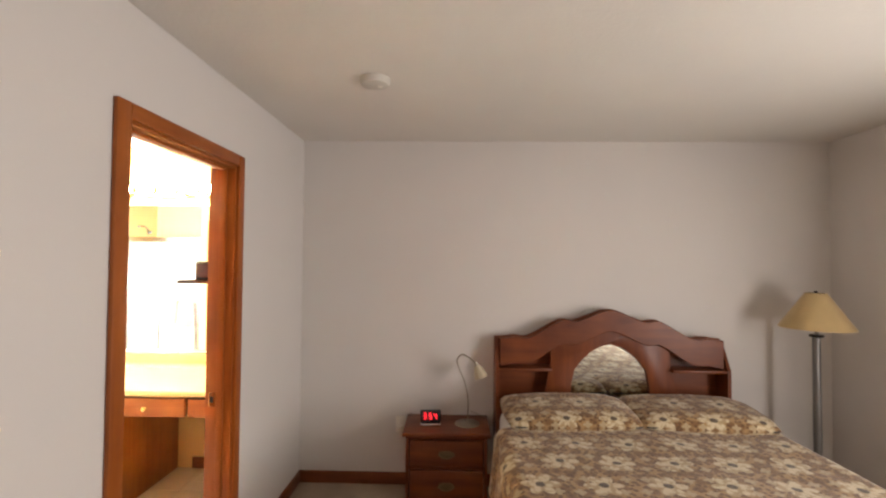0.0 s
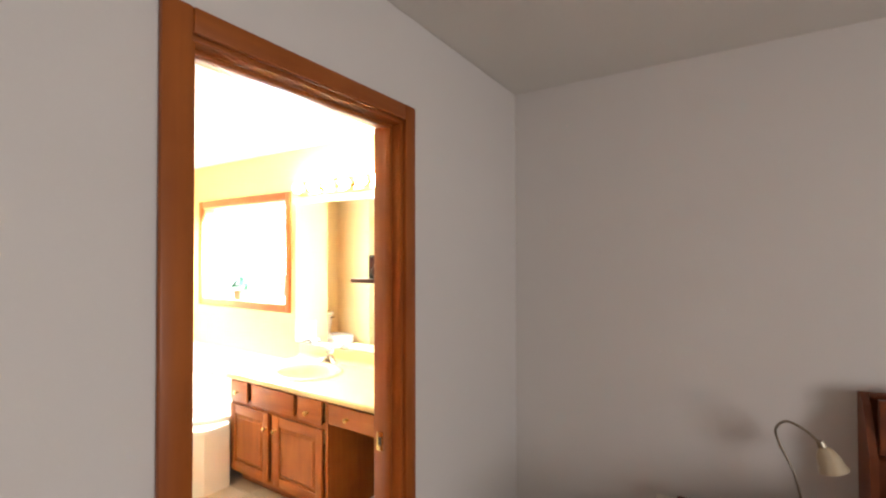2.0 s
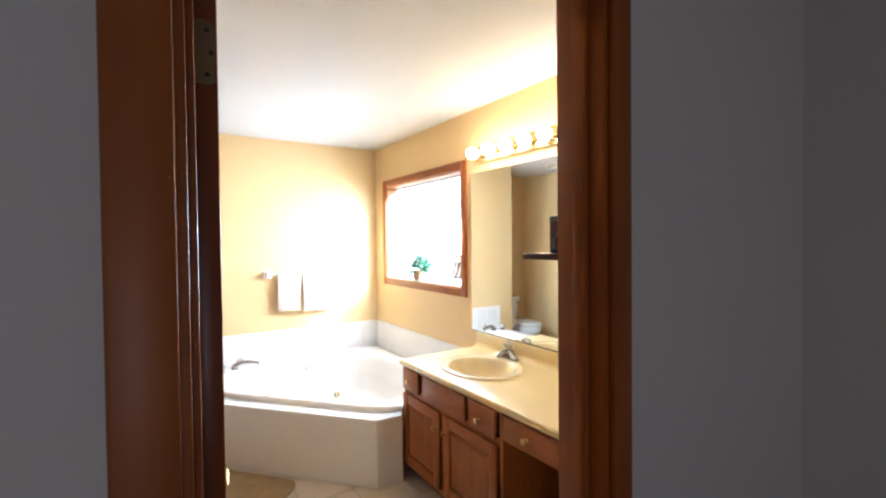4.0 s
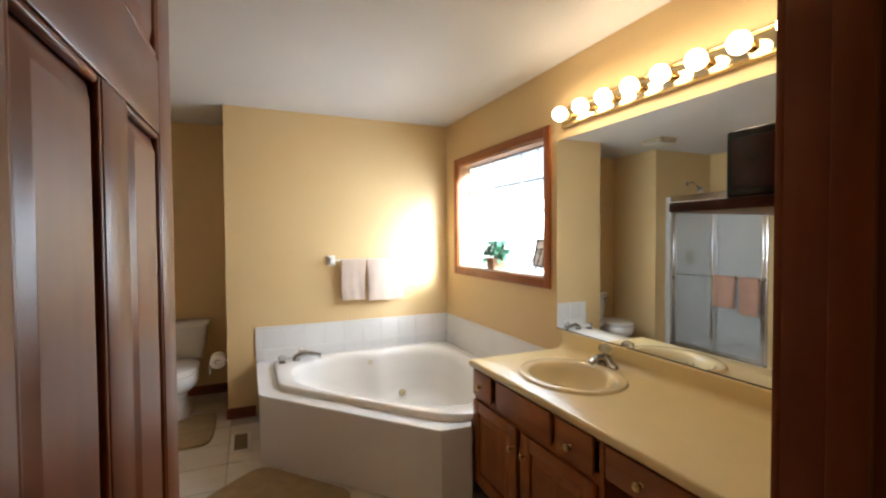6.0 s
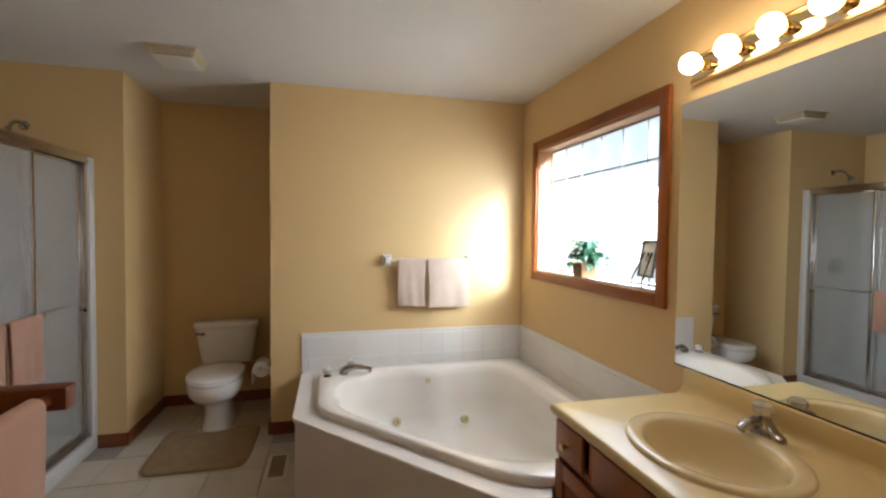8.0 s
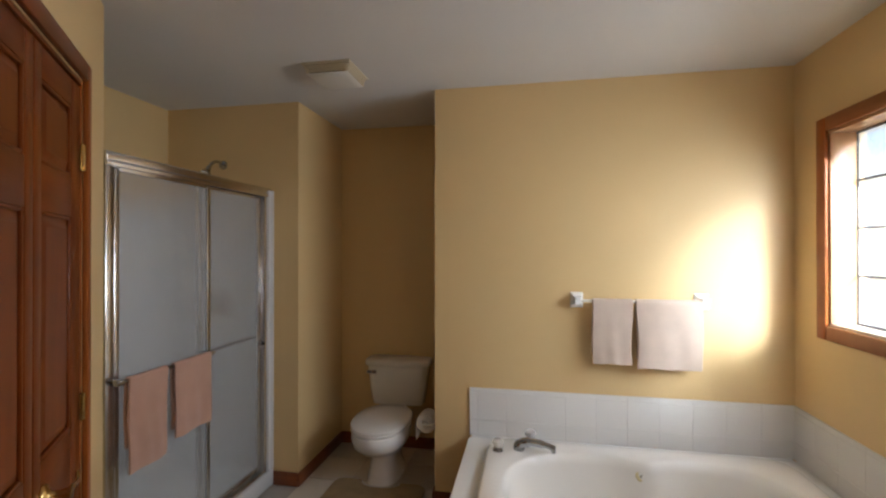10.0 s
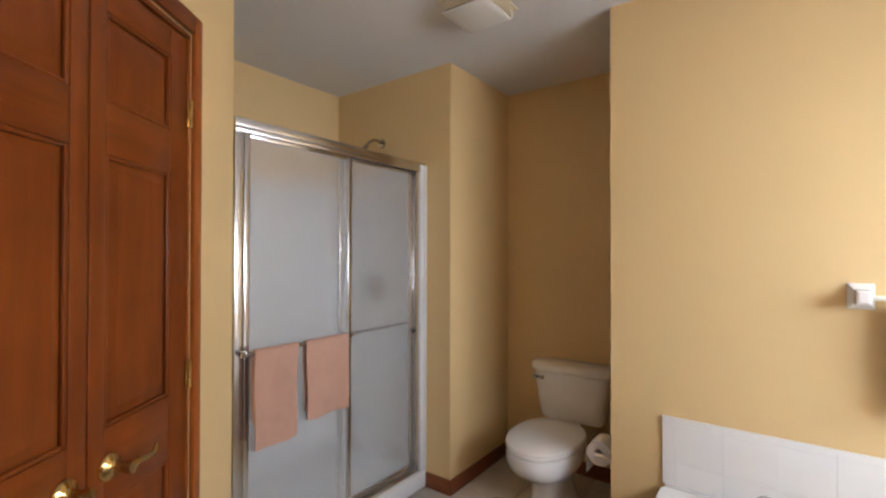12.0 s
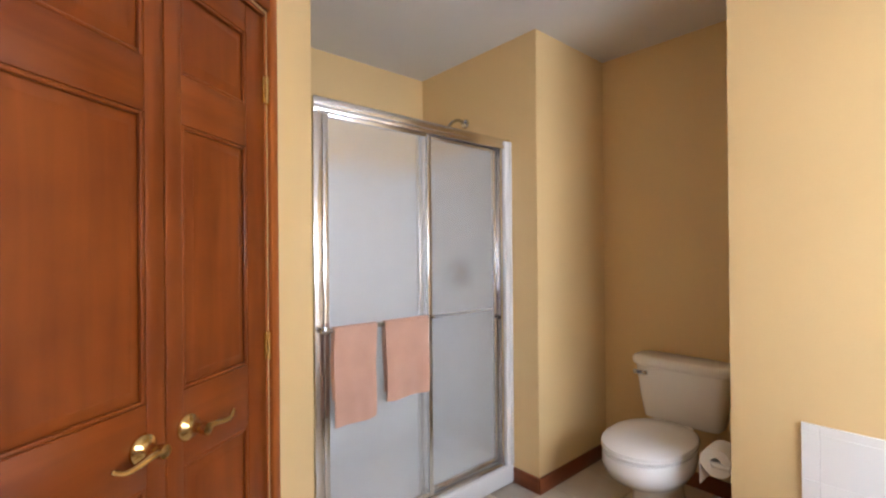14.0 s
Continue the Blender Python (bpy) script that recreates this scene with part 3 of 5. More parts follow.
        if c < columns - 1:
            for a, b in ((0.2003, za - 0.0003), (zb + 0.0003, zc - 0.0003), (zd + 0.0003, zt - 0.0003)):
                part("mullion", B(x0 + pw, -t / 2 + 0.0004, a, x0 + pw + mull, t / 2 - 0.0004, b, 0.0025), OAK, parent)


def hinge(parent, x, y, z):
    k = part("hinge", lathe([(0.0, -0.045), (0.0065, -0.045), (0.0080, -0.043), (0.0080, -0.017), (0.0070, -0.015), (0.0080, -0.013), (0.0080, 0.013), (0.0070, 0.015), (0.0080, 0.017), (0.0080, 0.043), (0.0065, 0.045), (0.0, 0.045)], 12, "Z", (x, y, z)), BRASS, parent, "brass hinge")
    part("hinge_leaf", B(x - 0.018, y - 0.004, z - 0.042, x + 0.018, y - 0.001, z + 0.042, 0.0008), BRASS, k)


# the bathroom door, swung open into the bathroom
entry_turn = math.degrees(math.atan2(0.019, -0.71))
entry = thing("panel_door", "orange-brown six-panel wooden door standing open by the wall", "door", (X_BATH - 0.002, DOOR0 + 0.029, 0.008), entry_turn)
panel_door(entry, 0.71, 2.025, 0.035, 2, 0.105, 0.095)
lever(entry, 0.645, 0.0175, 0.885, 1, -1)
lever(entry, 0.645, -0.0175, 0.885, -1, -1)

AGED = surface("dull_aged_brass", (0.20, 0.14, 0.075), 0.42, 0.8, vary=0.12, scale=20, grain=150, bump=0.03)
for zz in (0.25, 1.00, 1.757):
    lf = part("hinge_leaf", turned(prism(outline_round([(-0.020, -0.043), (0.014, -0.043), (0.014, 0.043), (-0.020, 0.043)], 0.010), 0.0, 0.0022), Matrix.Translation((-0.0005, 0, zz)) @ Matrix(((0, 0, -1, 0), (-1, 0, 0, 0), (0, 1, 0, 0), (0, 0, 0, 1)))), AGED, entry, "dull brass hinge leaf")
    for y, z in ((-0.004, -0.030), (-0.009, 0.0), (-0.004, 0.030)):
        part("screw", lathe([(0, 0), (0.0035, 0), (0.003, 0.0012), (0, 0.0014)], 10, "X", (-0.0041, y, zz + z)), DARKGAP, lf)

# closet double doors on the slanting wall
cl = thing("door_2", "orange-stained wooden casing of the closet doors", "door frame", (*diag(C0), 0), SLANT)
tagged(cl, kind="structure")
CWD = C1 - C0
part("casing", B(-0.040, 0.001, 0, -0.001, 0.018, 2.112, 0.005), TRIM, cl)
part("casing", B(CWD + 0.001, 0.001, 0, CWD + 0.040, 0.018, 2.112, 0.005), TRIM, cl)
part("head_casing", B(-0.0008, 0.001, 2.052, CWD + 0.0008, 0.018, 2.112, 0.005), OAK_X, cl)
part("jamb", B(-0.001, -0.095, 0, 0.004, 0.0, 2.048, 0.001), TRIM, cl)
part("jamb", B(CWD - 0.004, -0.095, 0, CWD + 0.001, 0.0, 2.048, 0.001), TRIM, cl)
part("head_jamb", B(0.0045, -0.095, 2.034, CWD - 0.0045, 0.0, 2.048, 0.001), OAK_X, cl)
LW, LW2 = 0.388, CWD - 0.017 - 0.388
leaf = thing("closet_door", "orange-stained panelled closet door leaf with brass lever, closed", "door", (*diag(C0 + 0.006, -0.020), 0.012), SLANT, "closet double doors")
panel_door(leaf, LW, 2.015, 0.035, 1, 0.088, 0, 0.050)
lever(leaf, LW - 0.062, 0.0175, 0.835, 1, -1)
for zz in (0.22, 0.97, 1.785):
    hinge(leaf, -0.003, 0.0240, zz)
leaf2 = thing("closet_door", "orange-stained panelled closet door leaf with brass lever, closed", "door", (*diag(C1 - 0.006, -0.020), 0.012), SLANT, "closet double doors")
panel_door(leaf2, LW2, 2.015, 0.035, 1, 0.088, 0, 0.050)
lever(leaf2, LW2 - 0.062, 0.0175, 0.835, 1, -1)
for zz in (0.22, 0.97, 1.785):
    hinge(leaf2, -0.003, 0.0240, zz)
for o in leaf2.children_recursive:       # the second leaf mirrors the first
    if o.type == "MESH":
        for v in o.data.vertices:
            v.co.x = -v.co.x
        o.data.flip_normals()

# ---- window of glass blocks ----
win = thing("window_1", "glass block window in a stained wooden frame above the tub", "window", ((x0 + x1) / 2, Y_BATH, z0))
tagged(win, kind="structure")
wat = ((x0 + x1) / 2, Y_BATH, z0)
WC = 0.062
for q, mt in (((x0 - WC, -0.018, z0 - WC, x0 + 0.002, -0.001, z1 + WC), TRIM), ((x1 - 0.002, -0.018, z0 - WC, x1 + WC, -0.001, z1 + WC), TRIM)):
    part("window_frame", local(B(q[0], Y_BATH + q[1], q[2], q[3], Y_BATH + q[4], q[5], 0.005), wat), mt, win)
for za, zb in ((z0 - WC, z0 + 0.002), (z1 - 0.002, z1 + WC)):
    part("window_frame", local(B(x0 + 0.0024, Y_BATH - 0.018, za, x1 - 0.0024, Y_BATH - 0.001, zb, 0.005), wat), TRIM_X, win)
REV = 0.10
part("reveal", local(B(x0 - 0.001, Y_BATH - 0.0005, z0 + 0.0145, x0 + 0.014, Y_BATH + REV, z1 - 0.0145, 0.001), wat), LIT_REVEAL, win)
part("reveal", local(B(x1 - 0.014, Y_BATH - 0.0005, z0 + 0.0145, x1 + 0.001, Y_BATH + REV, z1 - 0.0145, 0.001), wat), LIT_REVEAL, win)
part("reveal", local(B(x0, Y_BATH - 0.0005, z1 - 0.014, x1, Y_BATH + REV, z1 + 0.001, 0.001), wat), LIT_REVEAL_X, win)
part("window_sill", local(B(x0, Y_BATH - 0.0005, z0 - 0.001, x1, Y_BATH + REV, z0 + 0.014, 0.002), wat), surface("pale_sill_laminate", (0.70, 0.62, 0.52), 0.3), win, "pale laminate sill")
gx0, gx1, gz0, gz1 = x0 + 0.014, x1 - 0.014, z0 + 0.014, z1 - 0.014
NX, NZ, J = 6, 4, 0.008
bw, bh = (gx1 - gx0 - J) / NX, (gz1 - gz0 - J) / NZ
blk = bmesh.new()
box(blk, -bw / 2 + J / 2, -0.035, -bh / 2 + J / 2, bw / 2 - J / 2, 0.035, bh / 2 - J / 2, 0.003, 1)
block_mesh = mesh_of("glass_block", blk, BLOCK)
for i in range(NX):
    for k in range(NZ):
        o = new("glass_block", block_mesh)
        o.parent = win
        o.location = Vector((gx0 + J / 2 + (i + 0.5) * bw, Y_BATH + REV + 0.036, gz0 + J / 2 + (k + 0.5) * bh)) - Vector(wat)
        o.visible_shadow = False
for k in range(NZ + 1):
    z = gz0 + k * bh
    o = part("joint", local(B(gx0, Y_BATH + REV - 0.002, z, gx1, Y_BATH + REV + 0.010, z + J), wat), MORTAR, win)
for i in range(NX + 1):
    x = gx0 + i * bw
    part("joint", local(B(x, Y_BATH + REV + 0.0005, gz0 + 0.0005, x + J, Y_BATH + REV + 0.0095, gz1 - 0.0005), wat), MORTAR if i in (0, NX) else CLEAR, win)
# unseen eave, added to grey the top row of glass blocks
structure("roof_eave", B(X_BACK - 0.5, Y_BATH + 0.305, 2.36, X_EAST + 0.4, Y_BATH + 0.52, 2.48, 0.01), STUCCO, "assumed grey eave board, out of view over the window", "roof")

# ---- corner tub ----
DECK = 0.43
TUB = [(-4.385, 1.785), (-3.57, 1.785), (-2.612, 2.625), (-2.602, 2.812), (-2.676, 2.815), (-2.676, 3.45), (-4.385, 3.45)]
tub = thing("corner_tub", "white acrylic corner whirlpool tub set in a white deck", "bathtub", (-3.60, 2.75, 0))
TC = Vector((-3.60, 2.75))


def radial(poly, n=144, centre=TC):
    """How far the outline of poly lies from the centre, all round."""
    out = []
    for i in range(n):
        a = 2 * math.pi * i / n
        d = Vector((math.cos(a), math.sin(a)))
        best = 9.0
        for (ax, ay), (bx, by) in zip(poly, poly[1:] + poly[:1]):
            p, e = Vector((ax, ay)) - centre, Vector((bx - ax, by - ay))
            den = d.x * e.y - d.y * e.x
            if abs(den) > 1e-9:
                t, u = (p.x * e.y - p.y * e.x) / den, (p.x * d.y - p.y * d.x) / den
                if t > 0 and -1e-6 <= u <= 1 + 1e-6:
                    best = min(best, t)
        out.append(best)
    return out


def softened(r, times):
    for _ in range(times):
        r = [0.25 * r[i - 1] + 0.5 * r[i] + 0.25 * r[(i + 1) % len(r)] for i in range(len(r))]
    return r


RIM_POLY = [(-4.30, 1.91), (-3.60, 1.905), (-2.715, 2.675), (-2.66, 2.82), (-2.66, 3.36), (-4.30, 3.36)]
rim = softened(radial(RIM_POLY), 5)
basin = softened(radial([(-4.19, 2.02), (-3.62, 1.995), (-2.82, 2.70), (-2.80, 3.22), (-3.2, 3.26), (-4.19, 3.26)]), 60)


def lobed(r):
    """Draws the rim in between two back rests on the wall side."""
    n = len(r)
    return [v - 0.055 * math.exp(-((v * math.sin(2 * math.pi * i / n) + 0.06) / 0.11) ** 2) * (math.cos(2 * math.pi * i / n) < -0.5) for i, v in enumerate(r)]


basin = softened(lobed(basin), 3)


def ring_at(r, z, k=1.0, d=0.0):
    n = len(r)
    return [((r[i] * k - d) * math.cos(2 * math.pi * i / n), (r[i] * k - d) * math.sin(2 * math.pi * i / n), z) for i in range(n)]


def blend(a, b, f):
    return [x * (1 - f) + y * f for x, y in zip(a, b)]


bm = bmesh.new()
rings(bm, [ring_at(rim, DECK + 0.001), ring_at(rim, DECK + 0.026), ring_at(rim, DECK + 0.034, 1, 0.006), ring_at(rim, DECK + 0.037, 1, 0.016), ring_at(blend(rim, basin, 0.55), DECK + 0.036),
           ring_at(basin, DECK + 0.030), ring_at(basin, DECK + 0.018, 1, 0.015), ring_at(basin, DECK - 0.02, 1, 0.035), ring_at(basin, 0.26, 0.90), ring_at(basin, 0.15, 0.84), ring_at(basin, 0.09, 0.76), ring_at(basin, 0.07, 0.62),
           ring_at(basin, 0.065, 0.3)], False, True)
part("basin", bm, ACRYLIC, tub, "glossy white acrylic basin", 60)
# seat along the slanting front
seat_pts = [(-3.75, 2.10), (-3.52, 2.10), (-2.92, 2.62), (-2.93, 2.86), (-3.28, 2.72), (-3.62, 2.42)]
loc = [(x - TC.x, y - TC.y) for x, y in seat_pts]
part("moulded_seat", prism(loc, 0.07, 0.27, 0.05, None, 4), ACRYLIC, tub, "moulded seat step", 60)
edge = radial(TUB)
bm = bmesh.new()
rings(bm, [ring_at(edge, DECK - 0.022), ring_at(edge, DECK - 0.004), ring_at(edge, DECK, 1, 0.004), ring_at(rim, DECK, 1, 0.004)], False, False)
part("deck", bm, TILE_W, tub, "white glazed deck round the basin", 30)
bm = prism([(x - TC.x, y - TC.y) for x, y in [(-4.385, 1.80), (-3.575, 1.80), (-2.628, 2.634), (-2.618, 2.804), (-2.690, 2.807), (-2.72, 2.75), (-3.62, 1.93), (-4.385, 1.93)]], 0.002, DECK - 0.022)
part("skirt", bm, SKIRT, tub, "white panelled skirt under the deck", 20)
JET = surface("ivory_jet_plastic", (0.62, 0.52, 0.28), 0.35, vary=0.05, scale=20, grain=90, bump=0.0)
for jx, jy, jz in ((-4.140, 2.66, 0.395), (-4.055, 2.42, 0.150), (-4.020, 2.89, 0.140), (-2.93, 3.02, 0.29)):
    sg = 1 if jx < TC.x else -1
    jb = turned(lathe([(0.0, -0.030), (0.028, -0.030), (0.028, 0.003), (0.020, 0.008), (0.012, 0.005), (0.0, 0.005)], 20, "X"), Matrix.Translation((jx - TC.x, jy - TC.y, jz)) @ pose(0, 0, 0, 0, -sg * 18, 0) @ Matrix.Diagonal((sg, 1, 1, 1)))
    bmesh.ops.recalc_face_normals(jb, faces=jb.faces)
    j = part("jet", jb, JET, tub, "ivory water jet")
    part("nozzle", lathe([(0.0, 0.0), (0.008, 0.0), (0.008, 0.004), (0.0, 0.004)], 12, "X", (jx - TC.x + sg * 0.006, jy - TC.y, jz)), PEWTER, j)
# tub filler: spout and two clear knobs on the rim
FX, FY = -4.17, 2.07
spout = part("tub_spout", tube(smooth_path([(FX - TC.x, FY - TC.y, DECK + 0.03), (FX - TC.x, FY - TC.y + 0.008, DECK + 0.058), (FX - TC.x + 0.015, FY - TC.y + 0.05, DECK + 0.080), (FX - TC.x + 0.03, FY - TC.y + 0.12, DECK + 0.080), (FX - TC.x + 0.045, FY - TC.y + 0.18, DECK + 0.068)], 6), [0.030] * 7 + [0.026] * 6 + [0.020] * 6 + [0.015] * 6, 14), CHROME, tub, "chrome tub spout")
part("aerator", lathe([(0.0, 0), (0.012, 0), (0.012, 0.022), (0.0, 0.022)], 14, "Z", (FX - TC.x + 0.044, FY - TC.y + 0.172, DECK + 0.048)), CHROME, spout)
for kx, ky in ((-4.13, 1.965), (-4.275, 2.13)):
    k = part("knob_base", lathe([(0.0, 0), (0.028, 0), (0.026, 0.012), (0.014, 0.018), (0.0, 0.018)], 20, "Z", (kx - TC.x, ky - TC.y, DECK + 0.036)), CHROME, tub, "chrome knob base")
    part("knob", lathe([(0.0, 0.018), (0.024, 0.019), (0.030, 0.034), (0.029, 0.050), (0.018, 0.060), (0.0, 0.061)], 8, "Z", (kx - TC.x, ky - TC.y, DECK + 0.036)), CLEAR, k, "clear acrylic tap knob", 10)
part("trim_edge", B(-4.372 - TC.x, 1.80 - TC.y, DECK + 0.0015, -4.355 - TC.x, 3.43 - TC.y, DECK + 0.006, 0.001), GROUT_W, tub)

# ---- vanity ----
VF, VL, VR, CT = 2.845, -2.660, -1.715, 0.760
van = thing("vanity_cabinet", "honey-brown raised-panel vanity cabinet with brass knobs", "cabinet", (VL, VF, 0))


def vbox(name, x0, y0, z0, x1, y1, z1, mat, parent=van, bevel=0.002, label=""):
    return part(name, B(x0 - VL, y0 - VF, z0, x1 - VL, y1 - VF, z1, bevel), mat, parent, label)


vbox("side_panel", VL, VF + 0.02, 0.09, VL + 0.018, Y_BATH - 0.002, CT - 0.036, CABINET)
vbox("side_panel", VR - 0.018, VF + 0.02, 0.0, VR, Y_BATH - 0.002, CT - 0.036, CABINET)
vbox("bottom_panel", VL + 0.0185, VF + 0.02, 0.09, VR - 0.0185, Y_BATH - 0.002, 0.108, CABINET_X)
vbox("toe_kick", VL + 0.01, VF + 0.075, 0.0, VR - 0.0185, VF + 0.09, 0.0895, BASE_X)
vbox("face_frame", VL, VF, 0.09, VL + 0.022, VF + 0.0195, CT - 0.036, CABINET)
vbox("face_frame", VR - 0.022, VF, 0.09, VR, VF + 0.0195, CT - 0.036, CABINET)
for za, zb in ((0.09, 0.125), (0.545, 0.590), (0.702, CT - 0.036)):
    vbox("face_frame", VL + 0.0222, VF, za, VR - 0.0222, VF + 0.0195, zb, CABINET_X)
for xm in (-2.436, -1.974):
    vbox("face_frame", xm - 0.014, VF + 0.0003, 0.5903, xm + 0.014, VF + 0.0195, 0.7017, CABINET)
vbox("face_frame", -2.234, VF + 0.0003, 0.1253, -2.194, VF + 0.0195, 0.5447, CABINET)


def knob(parent, x, z, y=-0.02):
    return part("knob", turned(lathe([(0.0, 0.0), (0.011, 0.0), (0.010, 0.003), (0.006, 0.006), (0.006, 0.013), (0.0135, 0.018), (0.0155, 0.023), (0.012, 0.028), (0.0, 0.030)], 18, "Y", (0, 0, 0)),
                              Matrix.Translation((x, y, z)) @ Matrix.Diagonal((1, -1, 1, 1))), BRASS, parent, "polished brass knob")


def front(name, x0, x1, z0, z1, panel, knob_at=None, mat=None, parent=van, org=(VL, VF)):
    """A drawer or door front, 18 mm proud of the face frame; with panel, framed round a raised field."""
    ox, oy = org
    if panel:
        d = part(name, B(x0 - ox, -0.018, z0, x0 - ox + 0.055, -0.0005, z1, 0.003), CABINET, parent)
        part("stile", B(x1 - ox - 0.055, -0.018, z0, x1 - ox, -0.0005, z1, 0.003), CABINET, d)
        for a, b in ((z0, z0 + 0.06), (z1 - 0.06, z1)):
            part("rail", B(x0 - ox + 0.0553, -0.0176, a, x1 - ox - 0.0553, -0.0007, b, 0.003), CABINET_X, d)
        w, h = x1 - x0 - 0.10, z1 - z0 - 0.11
        part("panel", turned(panel_bm(w, h, 0.030, 0.035, 0.008), Matrix.Translation(((x0 + x1) / 2 - ox, -0.0035, (z0 + z1) / 2))), CABINET, d)
    else:
        d = part(name, B(x0 - ox, -0.018, z0, x1 - ox, -0.0005, z1, 0.006, 3), mat or CABINET_X, parent)
    if knob_at:
        knob(d, knob_at[0] - ox, knob_at[1], -0.0178)
    return d


front("drawer_front", -2.650, -2.466, 0.580, 0.714, False, (-2.561, 0.642))
front("drawer_front", -2.407, -1.992, 0.580, 0.714, False)
front("drawer_front", -1.956, -1.752, 0.578, 0.714, False, (-1.868, 0.633))
front("cabinet_door", -2.650, -2.240, 0.115, 0.555, True, (-2.258, 0.458))
front("cabinet_door", -2.188, -1.745, 0.115, 0.552, True, (-2.165, 0.462))
apron = thing("vanity_apron", "honey-brown drawer apron over the open knee space", "cabinet", (VR, VF, 0.6))


def abox(name, x0, y0, z0, x1, y1, z1, mat):
    return part(name, B(x0 - VR, y0 - VF, z0 - 0.6, x1 - VR, y1 - VF, z1 - 0.6, 0.002), mat, apron)


abox("rail", VR + 0.001, VF + 0.002, 0.7125, X_BATH - 0.002, VF + 0.02, CT - 0.036, CABINET_X)
abox("drawer_box", VR + 0.012, VF + 0.022, 0.602, X_BATH - 0.014, VF + 0.42, 0.705, CABINET)
for xa, xb, kn in ((-1.700, -1.300, -1.547), (-1.278, -0.87, -1.07)):
    d = part("drawer_front", B(xa - VR, -0.012, 0.595 - 0.6, xb - VR, 0.0195, 0.711 - 0.6, 0.006, 3), CABINET_X, apron)
    knob(d, kn - VR, 0.650 - 0.6, -0.0118)

# worktop with a hole for the oval basin
SC, SA, SB = Vector((-2.222, 3.122)), 0.272, 0.229
top = thing("vanity_worktop", "cream laminate vanity worktop with rolled front edge", "worktop", (SC.x, SC.y, CT))
outer = [(-2.680, 2.817), (X_BATH - 0.002, 2.817), (X_BATH - 0.002, Y_BATH - 0.002), (-2.680, Y_BATH - 0.002)]
n = 144
re = []
for i in range(n):
    a = 2 * math.pi * i / n
    re.append(SA * SB / math.hypot(SB * math.cos(a), SA * math.sin(a)))
ro = radial([(x, y) for x, y in outer], n, SC)
bm = bmesh.new()


def eloop(r, z, k=1.0, d=0.0):
    return [((r[i] * k - d) * math.cos(2 * math.pi * i / n), (r[i] * k - d) * math.sin(2 * math.pi * i / n), z) for i in range(n)]


def squared(loop):
    """Draws the samples next to each corner onto the corner."""
    out = list(loop)
    for cx, cy in outer:
        c = Vector((cx - SC.x, cy - SC.y))
        i = min(range(n), key=lambda k: (Vector(loop[k][:2]) - c).length)
        out[i] = (c.x, c.y, loop[i][2])
    return out


def shrunk(loop, d):
    return [(min(max(x, outer[0][0] - SC.x + d), outer[1][0] - SC.x - d * 0), min(max(y, outer[0][1] - SC.y + d), outer[2][1] - SC.y), z) for x, y, z in loop]


o1 = squared(eloop(ro, -0.036))
prof = [(0.010, -0.036), (0.003, -0.033), (0.0, -0.026), (0.0, -0.012), (0.004, -0.003), (0.012, 0.0)]
loops = [[(x, y, zz) for x, y, _ in shrunk(o1, d)] for d, zz in prof]
rings(bm, loops + [eloop(re, 0.0, 1, 0.02), eloop(re, -0.03, 1, 0.02)], False, False)
part("worktop", bm, LAMINATE, top, "", 50)
part("backsplash", B(-2.680 - SC.x, Y_BATH - 0.022 - SC.y, 0.0005, X_BATH - 0.002 - SC.x, Y_BATH - 0.002 - SC.y, 0.1000, 0.008, 3), LAMINATE, top, "low cream backsplash")

sink = thing("wash_basin", "oval cream drop-in wash basin in the vanity worktop", "sink", (SC.x, SC.y, CT))
bm = bmesh.new()
rings(bm, [eloop(re, 0.0008), eloop(re, 0.009, 1, 0.003), eloop(re, 0.013, 1, 0.010), eloop(re, 0.012, 1, 0.030), eloop(re, 0.009, 1, 0.046), eloop(re, 0.002, 1, 0.056), eloop(re, -0.03, 1, 0.066), eloop(re, -0.08, 1, 0.085), eloop(re, -0.12, 1, 0.11), eloop(re, -0.138, 1, 0.15), eloop(re, -0.142, 1, 0.175)], False, True)
part("bowl", bm, SINKMAT, sink, "", 60)
part("drain", lathe([(0.0, -0.139), (0.022, -0.139), (0.022, -0.136), (0.014, -0.134), (0.0, -0.136)], 20), CHROME, sink, "chrome drain")
# dark discs on the bowl stand for the shade in the overflow holes
for dx in (-0.018, 0.018):
    part("overflow_hole", lathe([(0.0, 0), (0.007, 0), (0.007, 0.002), (0, 0.002)], 12, "Y", (dx, -SB + 0.070, -0.045)), DARKGAP, sink)
fau = thing("basin_faucet", "chrome single-knob basin faucet with a clear knob", "faucet", (SC.x - 0.045, SC.y + SB + 0.022, CT))
plate = [(0.080 * math.copysign(abs(math.cos(a)) ** 0.7, math.cos(a)), 0.026 * math.copysign(abs(math.sin(a)) ** 0.7, math.sin(a))) for a in [2 * math.pi * i / 28 for i in range(28)]]
bm = bmesh.new()
rings(bm, [[(x * k, y * q, z) for x, y in plate] for k, q, z in ((1.0, 1.15, 0.003), (1.0, 1.15, 0.012), (0.95, 1.05, 0.018), (0.60, 1.0, 0.032), (0.40, 0.95, 0.050), (0.31, 0.85, 0.060))])
part("base_plate", bm, CHROME, fau, "", 40)
part("spout", tube(smooth_path([(0, 0.0, 0.030), (0, -0.030, 0.046), (0, -0.062, 0.042), (0, -0.088, 0.028)], 6), [0.021] * 7 + [0.019] * 6 + [0.014] * 6, 14), CHROME, fau)
